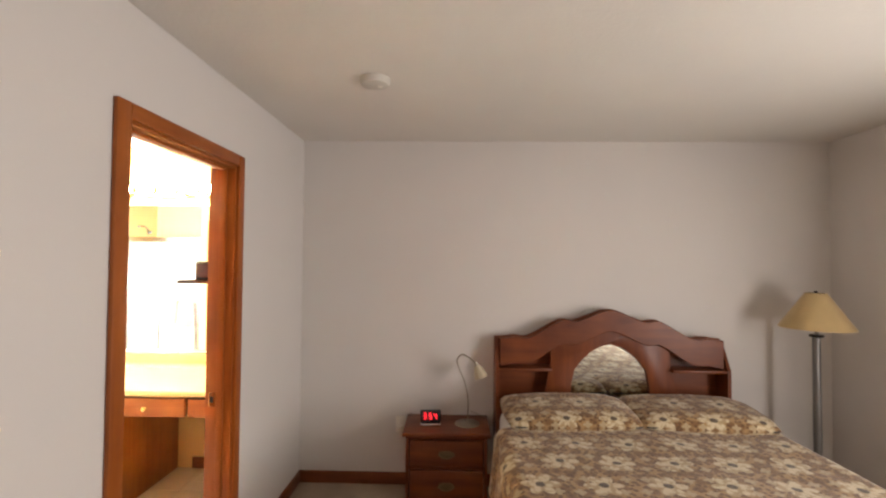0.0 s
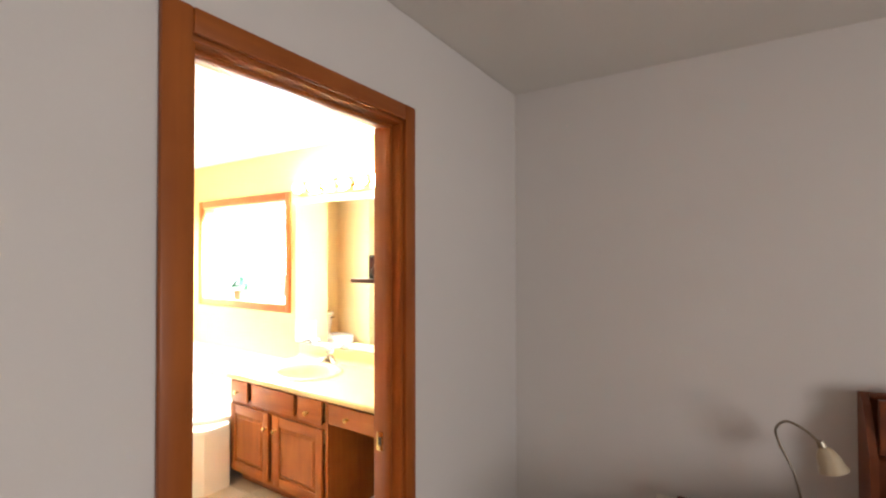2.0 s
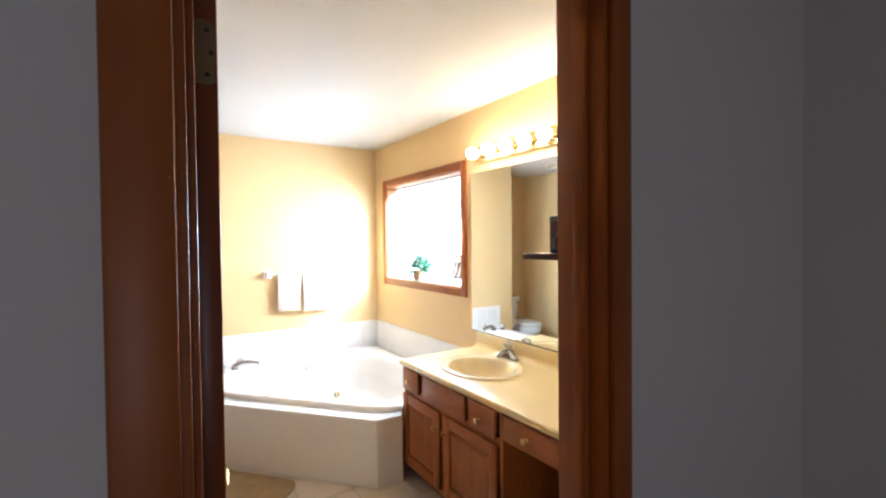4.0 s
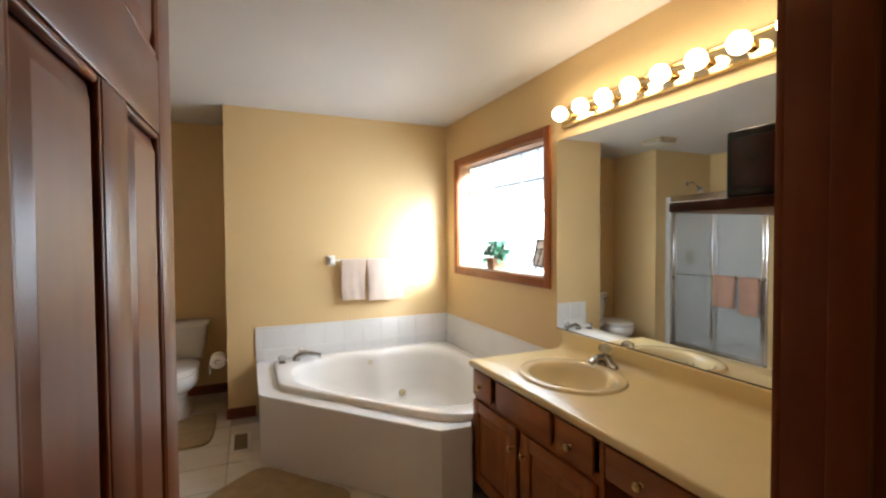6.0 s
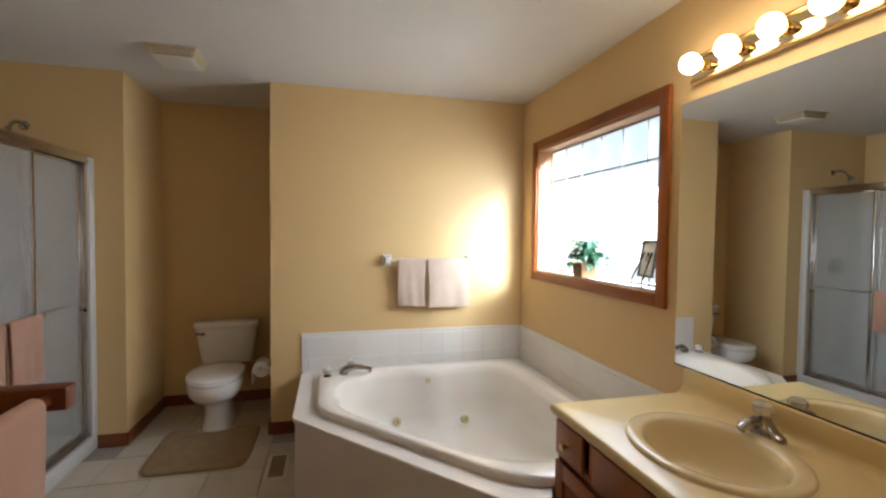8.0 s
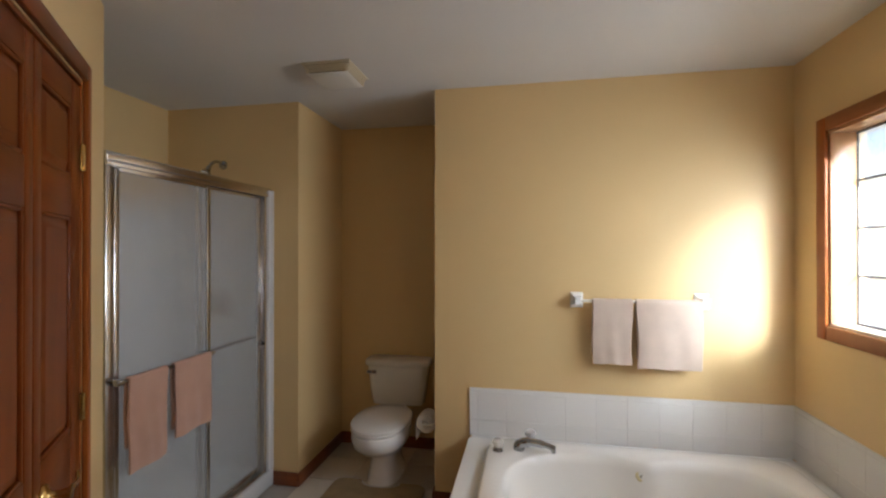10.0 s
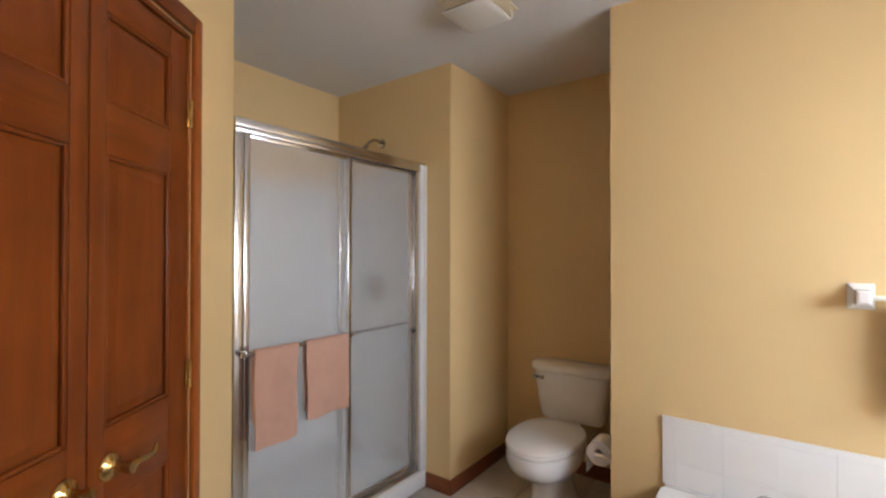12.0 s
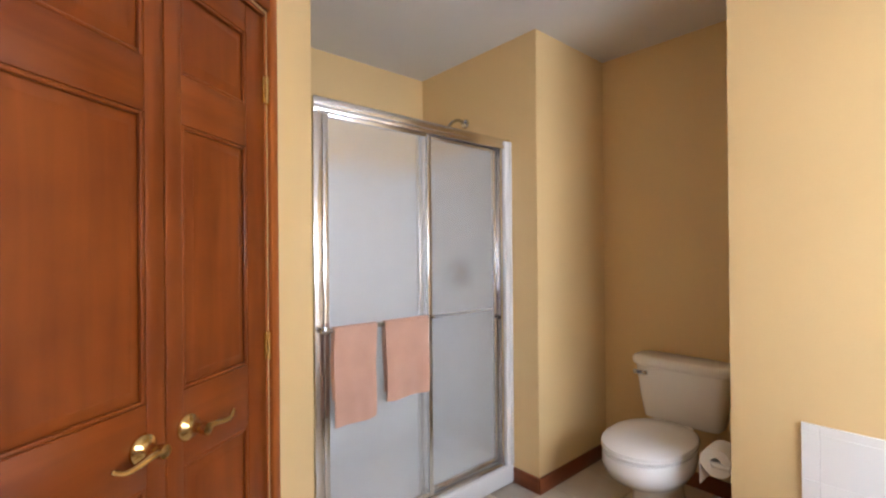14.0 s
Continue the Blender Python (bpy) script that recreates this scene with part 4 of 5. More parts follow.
k = part("knob_stem", lathe([(0, 0.058), (0.016, 0.058), (0.013, 0.072), (0, 0.072)], 16), CHROME, fau)
part("knob", lathe([(0, 0.070), (0.022, 0.071), (0.031, 0.086), (0.030, 0.104), (0.016, 0.114), (0, 0.115)], 8), CLEAR, k, "clear acrylic knob", 10)

# ---- mirror, light bar ----
bm = bmesh.new()
prof2 = [(0.0, 0.0)] + [(-(0.030 - 0.030 * math.sin(math.pi / 2 * k / 6)), 0.030 - 0.030 * math.cos(math.pi / 2 * k / 6)) for k in range(7)]
rings(bm, [[(xx - SC.x, Y_BATH - 0.0222 - SC.y + q[0], 0.0006 + q[1]) for q in prof2] for xx in (-2.680, X_BATH - 0.003)])
part("cove", bm, LAMINATE, top, "", 60)
mir = thing("wall_mirror", "large frameless mirror over the vanity", "mirror", (-1.8, Y_BATH, 0.862))
part("mirror_glass", B(-2.742 + 1.8, -0.007, 0.003, X_BATH - 0.004 + 1.8, -0.001, 1.985 - 0.862, 0.0), MIRROR, mir)
part("bottom_channel", B(-2.742 + 1.8, -0.010, -0.002, X_BATH - 0.004 + 1.8, -0.0005, 0.0025, 0.0005), DARKGAP, mir)
bar = thing("vanity_light_bar", "brass light bar with eight lit globe bulbs", "wall light", (-2.022, Y_BATH, 2.100))
part("back_plate", B(-0.66, -0.022, -0.055, 0.66, -0.001, 0.055, 0.006, 3), surface("mirror_brass_plate", (0.80, 0.66, 0.40), 0.10, 1.0, vary=0.02, scale=4, grain=60, bump=0.0), bar, "polished brass back plate")
for z in (-0.047, 0.047):
    part("bead", tube([(-0.655, -0.024, z), (0.655, -0.024, z)], 0.006, 10), BRASS, bar)
for i in range(8):
    bx = -2.612 + i * 0.1665 + 2.03
    c = part("lamp_holder", lathe([(0, -0.022), (0.026, -0.022), (0.026, -0.027), (0.019, -0.032), (0.019, -0.052), (0, -0.052)], 20, "Y", (bx, 0, 0.0)), BRASS, bar)
    r = 0.040
    prof = [(0.0, -0.052), (0.014, -0.053)] + [(r * math.sin(a), -0.098 + r * math.cos(a)) for a in [0.35 + (math.pi - 0.35) * k / 11 for k in range(12)]]
    part("bulb", lathe(prof, 24, "Y", (bx, 0, 0.0)), BULB, c, "lit white globe bulb", 60)

# ---- shelf on the wall beside the door ----
shelf = thing("wall_shelf", "small red-brown wooden wall shelf beside the doorway", "shelf", (X_BATH, 2.40, 1.452))
part("board", B(-0.232, -0.025, 0, -0.001, 0.62, 0.017, 0.003), wood("dark_red_shelf_wood", (0.05, 0.012, 0.006), (0.12, 0.030, 0.012), 0.4, "X"), shelf)
tv = thing("small_dark_box", "small glossy black box with a dark red front on the shelf", "box", (-0.950, 2.395, 1.4695), 0)
part("case", B(-0.045, 0.0, 0, 0.085, 0.05, 0.098, 0.004, 2), BLACK, tv)
part("red_front", B(-0.036, -0.0022, 0.012, 0.077, 0.0005, 0.086, 0.001), surface("dark_red_gloss", (0.05, 0.006, 0.008), 0.25, vary=0.6, scale=26, grain=60, bump=0.0), tv, "dark red patterned front")

# ---- towel bar over the tub ----
tb = thing("towel_bar", "white ceramic towel bar on the wall over the tub", "towel bar", (X_WEST, 2.70, 1.222))
for y in (-0.318, 0.315):
    bm = bmesh.new()
    def sq(h, x, dz=0.0):
        return [(x, y - h, -h * 1.25 + dz), (x, y + h, -h * 1.25 + dz), (x, y + h, h * 1.25 + dz), (x, y - h, h * 1.25 + dz)]
    rings(bm, [sq(0.034, 0.001), sq(0.034, 0.008), sq(0.020, 0.026), sq(0.016, 0.045), sq(0.019, 0.062), sq(0.018, 0.076), sq(0.012, 0.080)])
    part("post", bm, PORCELAIN, tb, "white ceramic post", 25)
part("rod", tube([(0.060, -0.31, 0), (0.060, 0.308, 0)], 0.008, 12), WHITE_PLASTIC, tb)


def towel(name, label, width, front_len, back_len, material, matrix, group="", fold=0.012, wave=0.006, seed=1, rod=0.010):
    """A folded towel hung over a rod that runs along x through the origin: front and back hang down, with thickness and soft waves."""
    rnd = random.Random(seed)
    ph = [rnd.uniform(0, 6.28) for _ in range(4)]
    nx, path = 18, []
    m = 16
    for i in range(m + 1):
        path.append((-(rod + fold / 2), -front_len + front_len * i / m))
    for k in range(1, 8):
        a = math.pi - math.pi * k / 8
        path.append(((rod + fold / 2) * math.cos(a), (rod + fold / 2) * math.sin(a)))
    for i in range(m + 1):
        path.append((rod + fold / 2, -back_len * i / m))
    bm = bmesh.new()
    rows = []
    for j in range(nx + 1):
        u = j / nx
        row = []
        for y, z in path:
            hang = min(1.0, max(0.0, -z / 0.25))
            w = wave * hang * (math.sin(7 * u + ph[0]) + 0.5 * math.sin(17 * u + ph[1] + z * 6))
            row.append(bm.verts.new(((u - 0.5) * width * (1 - 0.03 * hang) + 0.003 * math.sin(z * 18 + ph[2]), y + w * (1 if y < 0 else 0.35), z + 0.003 * math.sin(9 * u + ph[3]) * hang)))
        rows.append(row)
    for a, b in zip(rows, rows[1:]):
        for i in range(len(path) - 1):
            bm.faces.new((a[i], a[i + 1], b[i + 1], b[i]))
    bmesh.ops.recalc_face_normals(bm, faces=bm.faces)
    bmesh.ops.solidify(bm, geom=bm.faces[:], thickness=fold)
    bmesh.ops.recalc_face_normals(bm, faces=bm.faces)
    me = mesh_of(name, bm, material, 70)
    ob = new(name, me)
    ob.matrix_world = matrix
    mod = ob.modifiers.new("round", "BEVEL")
    mod.width, mod.segments, mod.limit_method, mod.angle_limit = fold * 0.35, 2, "ANGLE", radians(60)
    return tagged(ob, label, "towel", group)


TBX = X_WEST + 0.060
for yc, w, fl, seed in ((2.558, 0.205, 0.335, 3), (2.842, 0.325, 0.352, 5)):
    towel("hand_towel", "pale beige folded towel hung over the white bar", w, fl, fl - 0.05, TOWEL_BEIGE, Matrix.Translation((TBX, yc, 1.222)) @ pose(0, 0, 0, 0, 0, 90), "towels over the tub", 0.011, 0.004, seed, 0.009)

# ---- shower ----
sh = thing("shower_enclosure", "framed shower stall with obscure glass sliding doors", "shower", ((X_SH + ex) / 2, Y_SH, 0))
SXC = (X_SH + ex) / 2


def spart(name, x0, y0, z0, x1, y1, z1, mat, bevel=0.002, label="", parent=sh):
    return part(name, B(x0 - SXC, y0 - Y_SH, z0, x1 - SXC, y1 - Y_SH, z1, bevel), mat, parent, label)


SL, SR = ex - 0.002, X_SH + 0.002       # towards the closet, towards the toilet
spart("shower_base", SR, Y_SHB + 0.002, 0.001, SL, Y_SH + 0.03, 0.10, SHOWER_WHITE, 0.012, "white moulded base with curb")
spart("surround", SR, Y_SHB + 0.001, 0.1005, SL, Y_SHB + 0.02, 1.79, SHOWER_WHITE, 0.004, "white fibreglass back wall")
spart("surround", SR + 0.0005, Y_SHB + 0.0205, 0.1005, SR + 0.02, Y_SH + 0.03, 1.875, SHOWER_WHITE, 0.006, "white fibreglass side wall")
spart("surround", SL - 0.02, Y_SHB + 0.0205, 0.1005, SL - 0.0005, Y_SH - 0.04, 1.79, SHOWER_WHITE, 0.006, "white fibreglass side wall")
FR = SR + 0.058
spart("flange", SR + 0.0205, Y_SH - 0.032, 0.1005, FR - 0.0005, Y_SH + 0.028, 1.873, SHOWER_WHITE, 0.006, "white fibreglass front flange")
part("wall_jamb", B(FR - SXC, -0.030, 0.105, FR + 0.026 - SXC, 0.016, 1.855, 0.004), SATIN, sh, "bright aluminium frame upright")
part("wall_jamb", B(SL - 0.040 - SXC, -0.030, 0.105, SL - 0.002 - SXC, 0.016, 1.862, 0.004), SATIN, sh, "bright aluminium frame upright")
hb = bmesh.new()
box(hb, SR + 0.006 - SXC, -0.034, 1.845, SL - SXC, 0.020, 1.885, 0.006, 3)
box(hb, SR + 0.006 - SXC, 0.010, 1.828, SL - SXC, 0.024, 1.852, 0.004, 2)
part("header_rail", hb, SATIN, sh, "bright aluminium header rail")
sb = bmesh.new()
box(sb, FR - SXC, -0.028, 0.1005, SL - 0.002 - SXC, 0.016, 0.122, 0.004, 2)
part("sill_rail", sb, SATIN, sh, "bright aluminium sill rail")
XMID = -3.838


def slider(xa, xb, y, label):
    d = part("sliding_door", B(xa + 0.002 - SXC, y - 0.0025, 0.15, xb - 0.002 - SXC, y + 0.0025, 1.82, 0.0), FROST, sh, label)
    d.visible_shadow = False
    w = 0.024
    for q in ((xa, xa + w), (xb - w, xb)):
        part("door_stile", B(q[0] - SXC, y - 0.011, 0.126, q[1] - SXC, y + 0.011, 1.838, 0.004), SATIN, d)
    for za, zb in ((0.126, 0.152), (1.812, 1.838)):
        part("door_rail", B(xa + w - SXC, y - 0.0105, za, xb - w - SXC, y + 0.0105, zb, 0.004), SATIN, d)
    return d


d1 = slider(XMID - 0.03, SL - 0.042, 0.002, "obscure glass outer sliding door")
d2 = slider(FR + 0.028, XMID + 0.03, -0.020, "obscure glass inner sliding door")
rb = part("towel_rail", tube([(-3.280 - SXC, 0.062, 0.974), (-3.835 - SXC, 0.062, 0.974)], 0.0085, 12), CHROME, d1, "chrome towel rail")
for x in (-3.305, -3.815):
    part("rail_bracket", B(x - 0.012 - SXC, 0.010, 0.962, x + 0.012 - SXC, 0.068, 0.986, 0.004), CHROME, d1)
part("inner_rail", tube([(-3.90 - SXC, -0.05, 0.955), (-4.33 - SXC, -0.05, 0.955)], 0.008, 10), CHROME, d2, "chrome inner rail")
part("bumper", B(FR + 0.026 - SXC, 0.004, 0.905, FR + 0.046 - SXC, 0.018, 0.925, 0.004), BLACK, d2, "black bumper")
for xc, fl, bl, seed in ((-3.424, 0.372, 0.27, 8), (-3.680, 0.325, 0.29, 11)):
    towel("hand_towel", "dusty pink folded towel hung on the shower door rail", 0.195 if xc > -3.6 else 0.235, fl, bl, TOWEL_PINK, Matrix.Translation((xc, Y_SH + 0.062, 0.974)) @ pose(0, 0, 0, 0, 0, 180), "towels on the shower door", 0.012, 0.004, seed, 0.010)
head = thing("overhead_shower", "chrome shower head on an arm above the stall", "shower head", (X_SH, 0.150, 2.055))
part("flange", lathe([(0, 0.0), (0.030, 0.0), (0.026, 0.010), (0.012, 0.014), (0, 0.014)], 20, "X"), CHROME, head)
part("arm", tube(smooth_path([(0.0, 0, 0), (0.06, 0, 0.012), (0.11, 0, -0.01), (0.14, 0, -0.045)], 6), 0.0095, 12), CHROME, head)
part("spray", turned(lathe([(0, 0.0), (0.014, 0.0), (0.018, 0.03), (0.036, 0.055), (0.036, 0.066), (0, 0.066)], 22), Matrix.Translation((0.137, 0, -0.04)) @ pose(0, 0, 0, 0, 145, 0)), CHROME, head)
valve = thing("shower_valve", "round chrome shower valve seen through the glass", "shower valve", (X_SH + 0.022, 0.112, 1.14))
part("plate", lathe([(0, 0.0), (0.085, 0.0), (0.080, 0.008), (0.03, 0.014), (0, 0.014)], 28, "X"), PEWTER, valve)
part("handle", lathe([(0, 0.014), (0.03, 0.014), (0.034, 0.05), (0.02, 0.065), (0, 0.065)], 20, "X"), PEWTER, valve)

# ---- toilet ----
TY = 1.185
toilet = thing("toilet", "bone white two-piece toilet with the lid closed", "toilet", (X_BACK, TY, 0))


def sup(a, b, n, k, cx, z, front=1.0):
    """An egg-shaped loop: a along x, b along y."""
    out = []
    for i in range(k):
        t = 2 * math.pi * i / k
        c, s = math.cos(t), math.sin(t)
        x = abs(c) ** (2 / n) * (1 if c >= 0 else -1) * a * (front if c > 0 else 1.0)
        y = abs(s) ** (2 / n) * (1 if s >= 0 else -1) * b
        out.append((cx + x, y, z))
    return out


def ov(cx, a, b, z, front=1.0, n=2.2):
    return sup(a, b, n, 40, cx, z, front)


bm = bmesh.new()
rings(bm, [ov(0.40, 0.185, 0.110, 0.0, 1, 2.8), ov(0.40, 0.180, 0.106, 0.025, 1, 2.8), ov(0.41, 0.160, 0.090, 0.09, 1, 2.6), ov(0.42, 0.155, 0.088, 0.16, 1, 2.5), ov(0.44, 0.170, 0.105, 0.205, 1.05, 2.3), ov(0.475, 0.215, 0.150, 0.24, 1.08, 2.2), ov(0.49, 0.240, 0.176, 0.285, 1.13, 2.1), ov(0.49, 0.250, 0.184, 0.330, 1.16, 2.1), ov(0.49, 0.248, 0.182, 0.366, 1.16, 2.1), ov(0.49, 0.235, 0.168, 0.372, 1.14, 2.1)])
part("bowl", bm, PORCELAIN, toilet, "", 60)
bm = bmesh.new()
rings(bm, [ov(0.49, 0.240, 0.178, 0.373, 1.16), ov(0.49, 0.245, 0.183, 0.378, 1.16), ov(0.49, 0.245, 0.183, 0.388, 1.16), ov(0.49, 0.240, 0.178, 0.392, 1.16)])
part("seat", bm, PORCELAIN, toilet, "", 50)
bm = bmesh.new()
rings(bm, [ov(0.49, 0.240, 0.180, 0.395, 1.16), ov(0.49, 0.246, 0.186, 0.399, 1.16), ov(0.49, 0.244, 0.184, 0.406, 1.16), ov(0.49, 0.232, 0.172, 0.411, 1.16), ov(0.49, 0.14, 0.10, 0.414, 1.16)])
part("lid", bm, PORCELAIN, toilet, "closed white lid", 50)


def tank_loop(d0, d1, w, z):
    out = []
    for i in range(40):
        t = 2 * math.pi * i / 40
        c, s = math.cos(t), math.sin(t)
        out.append(((d0 + d1) / 2 + abs(c) ** 0.4 * (1 if c >= 0 else -1) * (d1 - d0) / 2, abs(s) ** 0.4 * (1 if s >= 0 else -1) * w / 2, z))
    return out


bm = bmesh.new()
rings(bm, [tank_loop(0.04, 0.17, 0.34, 0.372), tank_loop(0.03, 0.185, 0.37, 0.38), tank_loop(0.022, 0.197, 0.405, 0.48), tank_loop(0.016, 0.207, 0.45, 0.655)])
part("tank", bm, PORCELAIN, toilet, "", 50)
bm = bmesh.new()
rings(bm, [tank_loop(0.008, 0.214, 0.468, 0.656), tank_loop(0.004, 0.220, 0.482, 0.664), tank_loop(0.004, 0.220, 0.482, 0.688), tank_loop(0.012, 0.212, 0.470, 0.700), tank_loop(0.035, 0.19, 0.42, 0.705)])
part("tank_lid", bm, PORCELAIN, toilet, "", 50)
part("flush_handle", turned(B(-0.004, -0.012, -0.012, 0.014, 0.062, 0.012, 0.005, 3), Matrix.Translation((0.206, -0.205, 0.617))), CHROME, toilet, "chrome flush handle")
for s in (-1, 1):
    part("bolt_cap", lathe([(0, 0), (0.014, 0), (0.012, 0.014), (0, 0.018)], 14, "Z", (0.40, s * 0.098, 0.012)), PORCELAIN, toilet)
    part("lid_hinge", B(0.235, s * 0.075 - 0.02, 0.374, 0.262, s * 0.075 + 0.02, 0.405, 0.006), PORCELAIN, toilet)
tp = thing("toilet_paper_holder", "toilet paper roll on a wall holder by the toilet", "paper holder", (-4.51, Y_ALC1, 0.445))
for x in (-0.075, 0.075):
    part("post", turned(lathe([(0, 0), (0.024, 0), (0.020, 0.012), (0.010, 0.02), (0.010, 0.075), (0.014, 0.080), (0, 0.086)], 16, "Y", (x, 0, 0)), Matrix.Diagonal((1, -1, 1, 1))), WHITE_PLASTIC, tp)
part("roll", lathe([(0.020, -0.055), (0.056, -0.055), (0.057, -0.052), (0.057, 0.052), (0.056, 0.055), (0.020, 0.055), (0.020, -0.055)], 28, "X", (0, -0.072, 0), None, False), PAPER, tp)
part("loose_sheet", B(-0.054, -0.131, -0.10, 0.054, -0.128, 0.0, 0.0), PAPER, tp)

# ---- rugs, register, fan ----
def rug(name, label, outline, at, thick=0.018):
    bm = prism(outline, 0.001, thick, 0.008, None, 3)
    ob = new(name, mesh_of(name, bm, MATRUG, 50))
    ob.matrix_world = pose(*at)
    return tagged(ob, label, "rug")


pts = [(0.43, -0.27), (0.43, 0.27), (0.28, 0.30), (-0.18, 0.30), (-0.18, 0.125), (-0.14, 0.125), (-0.10, 0.06), (-0.10, -0.06), (-0.14, -0.125), (-0.18, -0.125), (-0.18, -0.30), (0.28, -0.30)]
rug("contour_rug", "tan contour bath rug round the toilet foot", outline_round(pts, 0.10), (-4.385, TY + 0.01, 0))
d = Vector((0.753, 0.659))
nrm = Vector((0.659, -0.753))
c0 = Vector((-3.57, 1.785))
pts = [c0 + d * 0.06 + nrm * 0.03, c0 + d * 0.06 + nrm * 0.42, c0 + d * 0.12 + nrm * 0.50, c0 + d * 0.72 + nrm * 0.50, c0 + d * 0.78 + nrm * 0.42, c0 + d * 0.78 + nrm * 0.03]
cm = sum(pts, Vector((0, 0))) / len(pts)
rug("bath_rug", "tan pile bath rug in front of the tub", outline_round([(p.x - cm.x, p.y - cm.y) for p in pts], 0.12), (cm.x, cm.y, 0))

reg = thing("floor_register", "white steel floor register beside the tub", "vent", (-3.92, 1.675, 0.0))
part("frame", B(-0.150, -0.064, 0.0005, 0.150, 0.064, 0.005, 0.002), WHITE_PLASTIC, reg)
# near-black plate puts the shade under the slats into colour
part("well", B(-0.128, -0.042, 0.0052, 0.128, 0.042, 0.0062), DARKGAP, reg)
for i in range(17):
    part("slat", B(-0.126 + i * 0.0155, -0.042, 0.0064, -0.120 + i * 0.0155, 0.042, 0.009), SATIN, reg)

fan = thing("exhaust_fan", "ivory slatted ceiling exhaust fan cover", "fan", (-4.02, 1.125, H))
bm = bmesh.new()
def sql(h, z):
    return [(-h, -h, z), (h, -h, z), (h, h, z), (-h, h, z)]
rings(bm, [sql(0.118, -0.001), sql(0.118, -0.008), sql(0.100, -0.052), sql(0.096, -0.054)])
# dark brown core: the shade between the slats is put into its colour
part("core", bm, surface("shaded_fan_inside", (0.24, 0.19, 0.12), 0.8, vary=0.1), fan, "", 20)
bm = bmesh.new()
rings(bm, [sql(0.128, -0.0012), sql(0.130, -0.006), sql(0.126, -0.010), sql(0.119, -0.010)])
part("rim", bm, IVORY_PLASTIC, fan, "", 20)
bm = bmesh.new()
rings(bm, [sql(0.104, -0.048), sql(0.110, -0.051), sql(0.104, -0.058), sql(0.080, -0.064), sql(0.045, -0.067)])
part("cover", bm, WHITE_PLASTIC, fan, "domed white fan cover", 50)
for q in range(4):
    for i in range(4):
        f = (i + 0.8) / 5
        hh = 0.1235 - 0.016 * f
        z = -0.010 - 0.040 * f
        part("slat", turned(B(-hh + 0.008, hh - 0.012, z - 0.0030, hh - 0.008, hh + 0.002, z + 0.0014, 0.0), pose(0, 0, 0, 0, 0, 90 * q)), IVORY_PLASTIC, fan)
    part("corner_post", turned(B(0.096, 0.096, -0.050, 0.113, 0.113, -0.008, 0.002), pose(0, 0, 0, 0, 0, 90 * q)), IVORY_PLASTIC, fan)

# ---- wooden towel rail on the south wall ----
wt = thing("wooden_towel_rail", "red-brown wooden towel rail on the bathroom wall", "towel bar", (-2.085, Y_SW, 1.105))
for x in (0.0, 0.42):
    part("flange", turned(lathe([(0, 0), (0.034, 0), (0.034, 0.008), (0.026, 0.016), (0, 0.016)], 20, "Y", (x, 0.001, 0)), Matrix.Identity(4)), OAK, wt)
    part("post", B(x - 0.019, 0.015, -0.022, x + 0.019, 0.148, 0.022, 0.005), OAK, wt)
part("rod", tube([(0.02, 0.118, 0), (0.40, 0.118, 0)], 0.010, 12), OAK_X, wt)
towel("bath_towel", "dusty pink bath towel hung on the wooden rail", 0.30, 0.62, 0.55, TOWEL_PINK, Matrix.Translation((-1.885, Y_SW + 0.118, 1.105)) @ pose(0, 0, 0, 0, 0, 180), "", 0.014, 0.006, 21, 0.011)

# ---- plant and picture on the window sill ----
plant = thing("potted_ivy", "green ivy in a brown woven pot on the window sill", "plant", (-3.545, Y_BATH + 0.038, z0 + 0.0145))
bm = bmesh.new()
rings(bm, [[(sx_ * h, sy_ * h, z) for sx_, sy_ in ((-1, -1), (1, -1), (1, 1), (-1, 1))] for h, z in ((0.046, 0.0), (0.054, 0.075), (0.057, 0.080), (0.053, 0.085), (0.046, 0.078))])
part("pot", bm, BASKET, plant, "brown woven square pot", 30)
rnd = random.Random(4)
leaf_shape = [(0.0, 0.0), (0.32, -0.10), (0.48, 0.22), (0.30, 0.45), (0.16, 0.62), (0.0, 1.0), (-0.16, 0.62), (-0.30, 0.45), (-0.48, 0.22), (-0.32, -0.10)]
leaf_bm = bmesh.new()
vs = [leaf_bm.verts.new((x, y, 0.10 * abs(x) - 0.25 * y * y)) for x, y in leaf_shape]
mid = leaf_bm.verts.new((0, 0.45, -0.06))
for i in range(len(vs)):
    leaf_bm.faces.new((vs[i], vs[(i + 1) % len(vs)], mid))
leaf_mesh = mesh_of("leaf", leaf_bm, LEAFMAT, 60)
for i in range(120):
    a, el = rnd.uniform(0, 6.28), rnd.uniform(-0.35, 1.35)
    rad = rnd.uniform(0.06, 0.145) * (1.0 if el < 0.9 else 0.8)
    p = Vector((0.012 + 1.35 * rad * math.cos(a) * math.cos(el), 0.42 * rad * math.sin(a) * math.cos(el), 0.115 + 0.95 * rad * math.sin(el)))
    o = new("leaf", leaf_mesh)
    o.parent = plant
    s = rnd.uniform(0.036, 0.062)
    o.matrix_local = Matrix.Translation(p) @ Euler((rnd.uniform(-1.2, 0.5), rnd.uniform(-0.7, 0.7), a - math.pi / 2 + rnd.uniform(-0.6, 0.6))).to_matrix().to_4x4() @ Matrix.Diagonal((s, s, s, 1))
for i in range(14):
    a = rnd.uniform(0, 6.28)
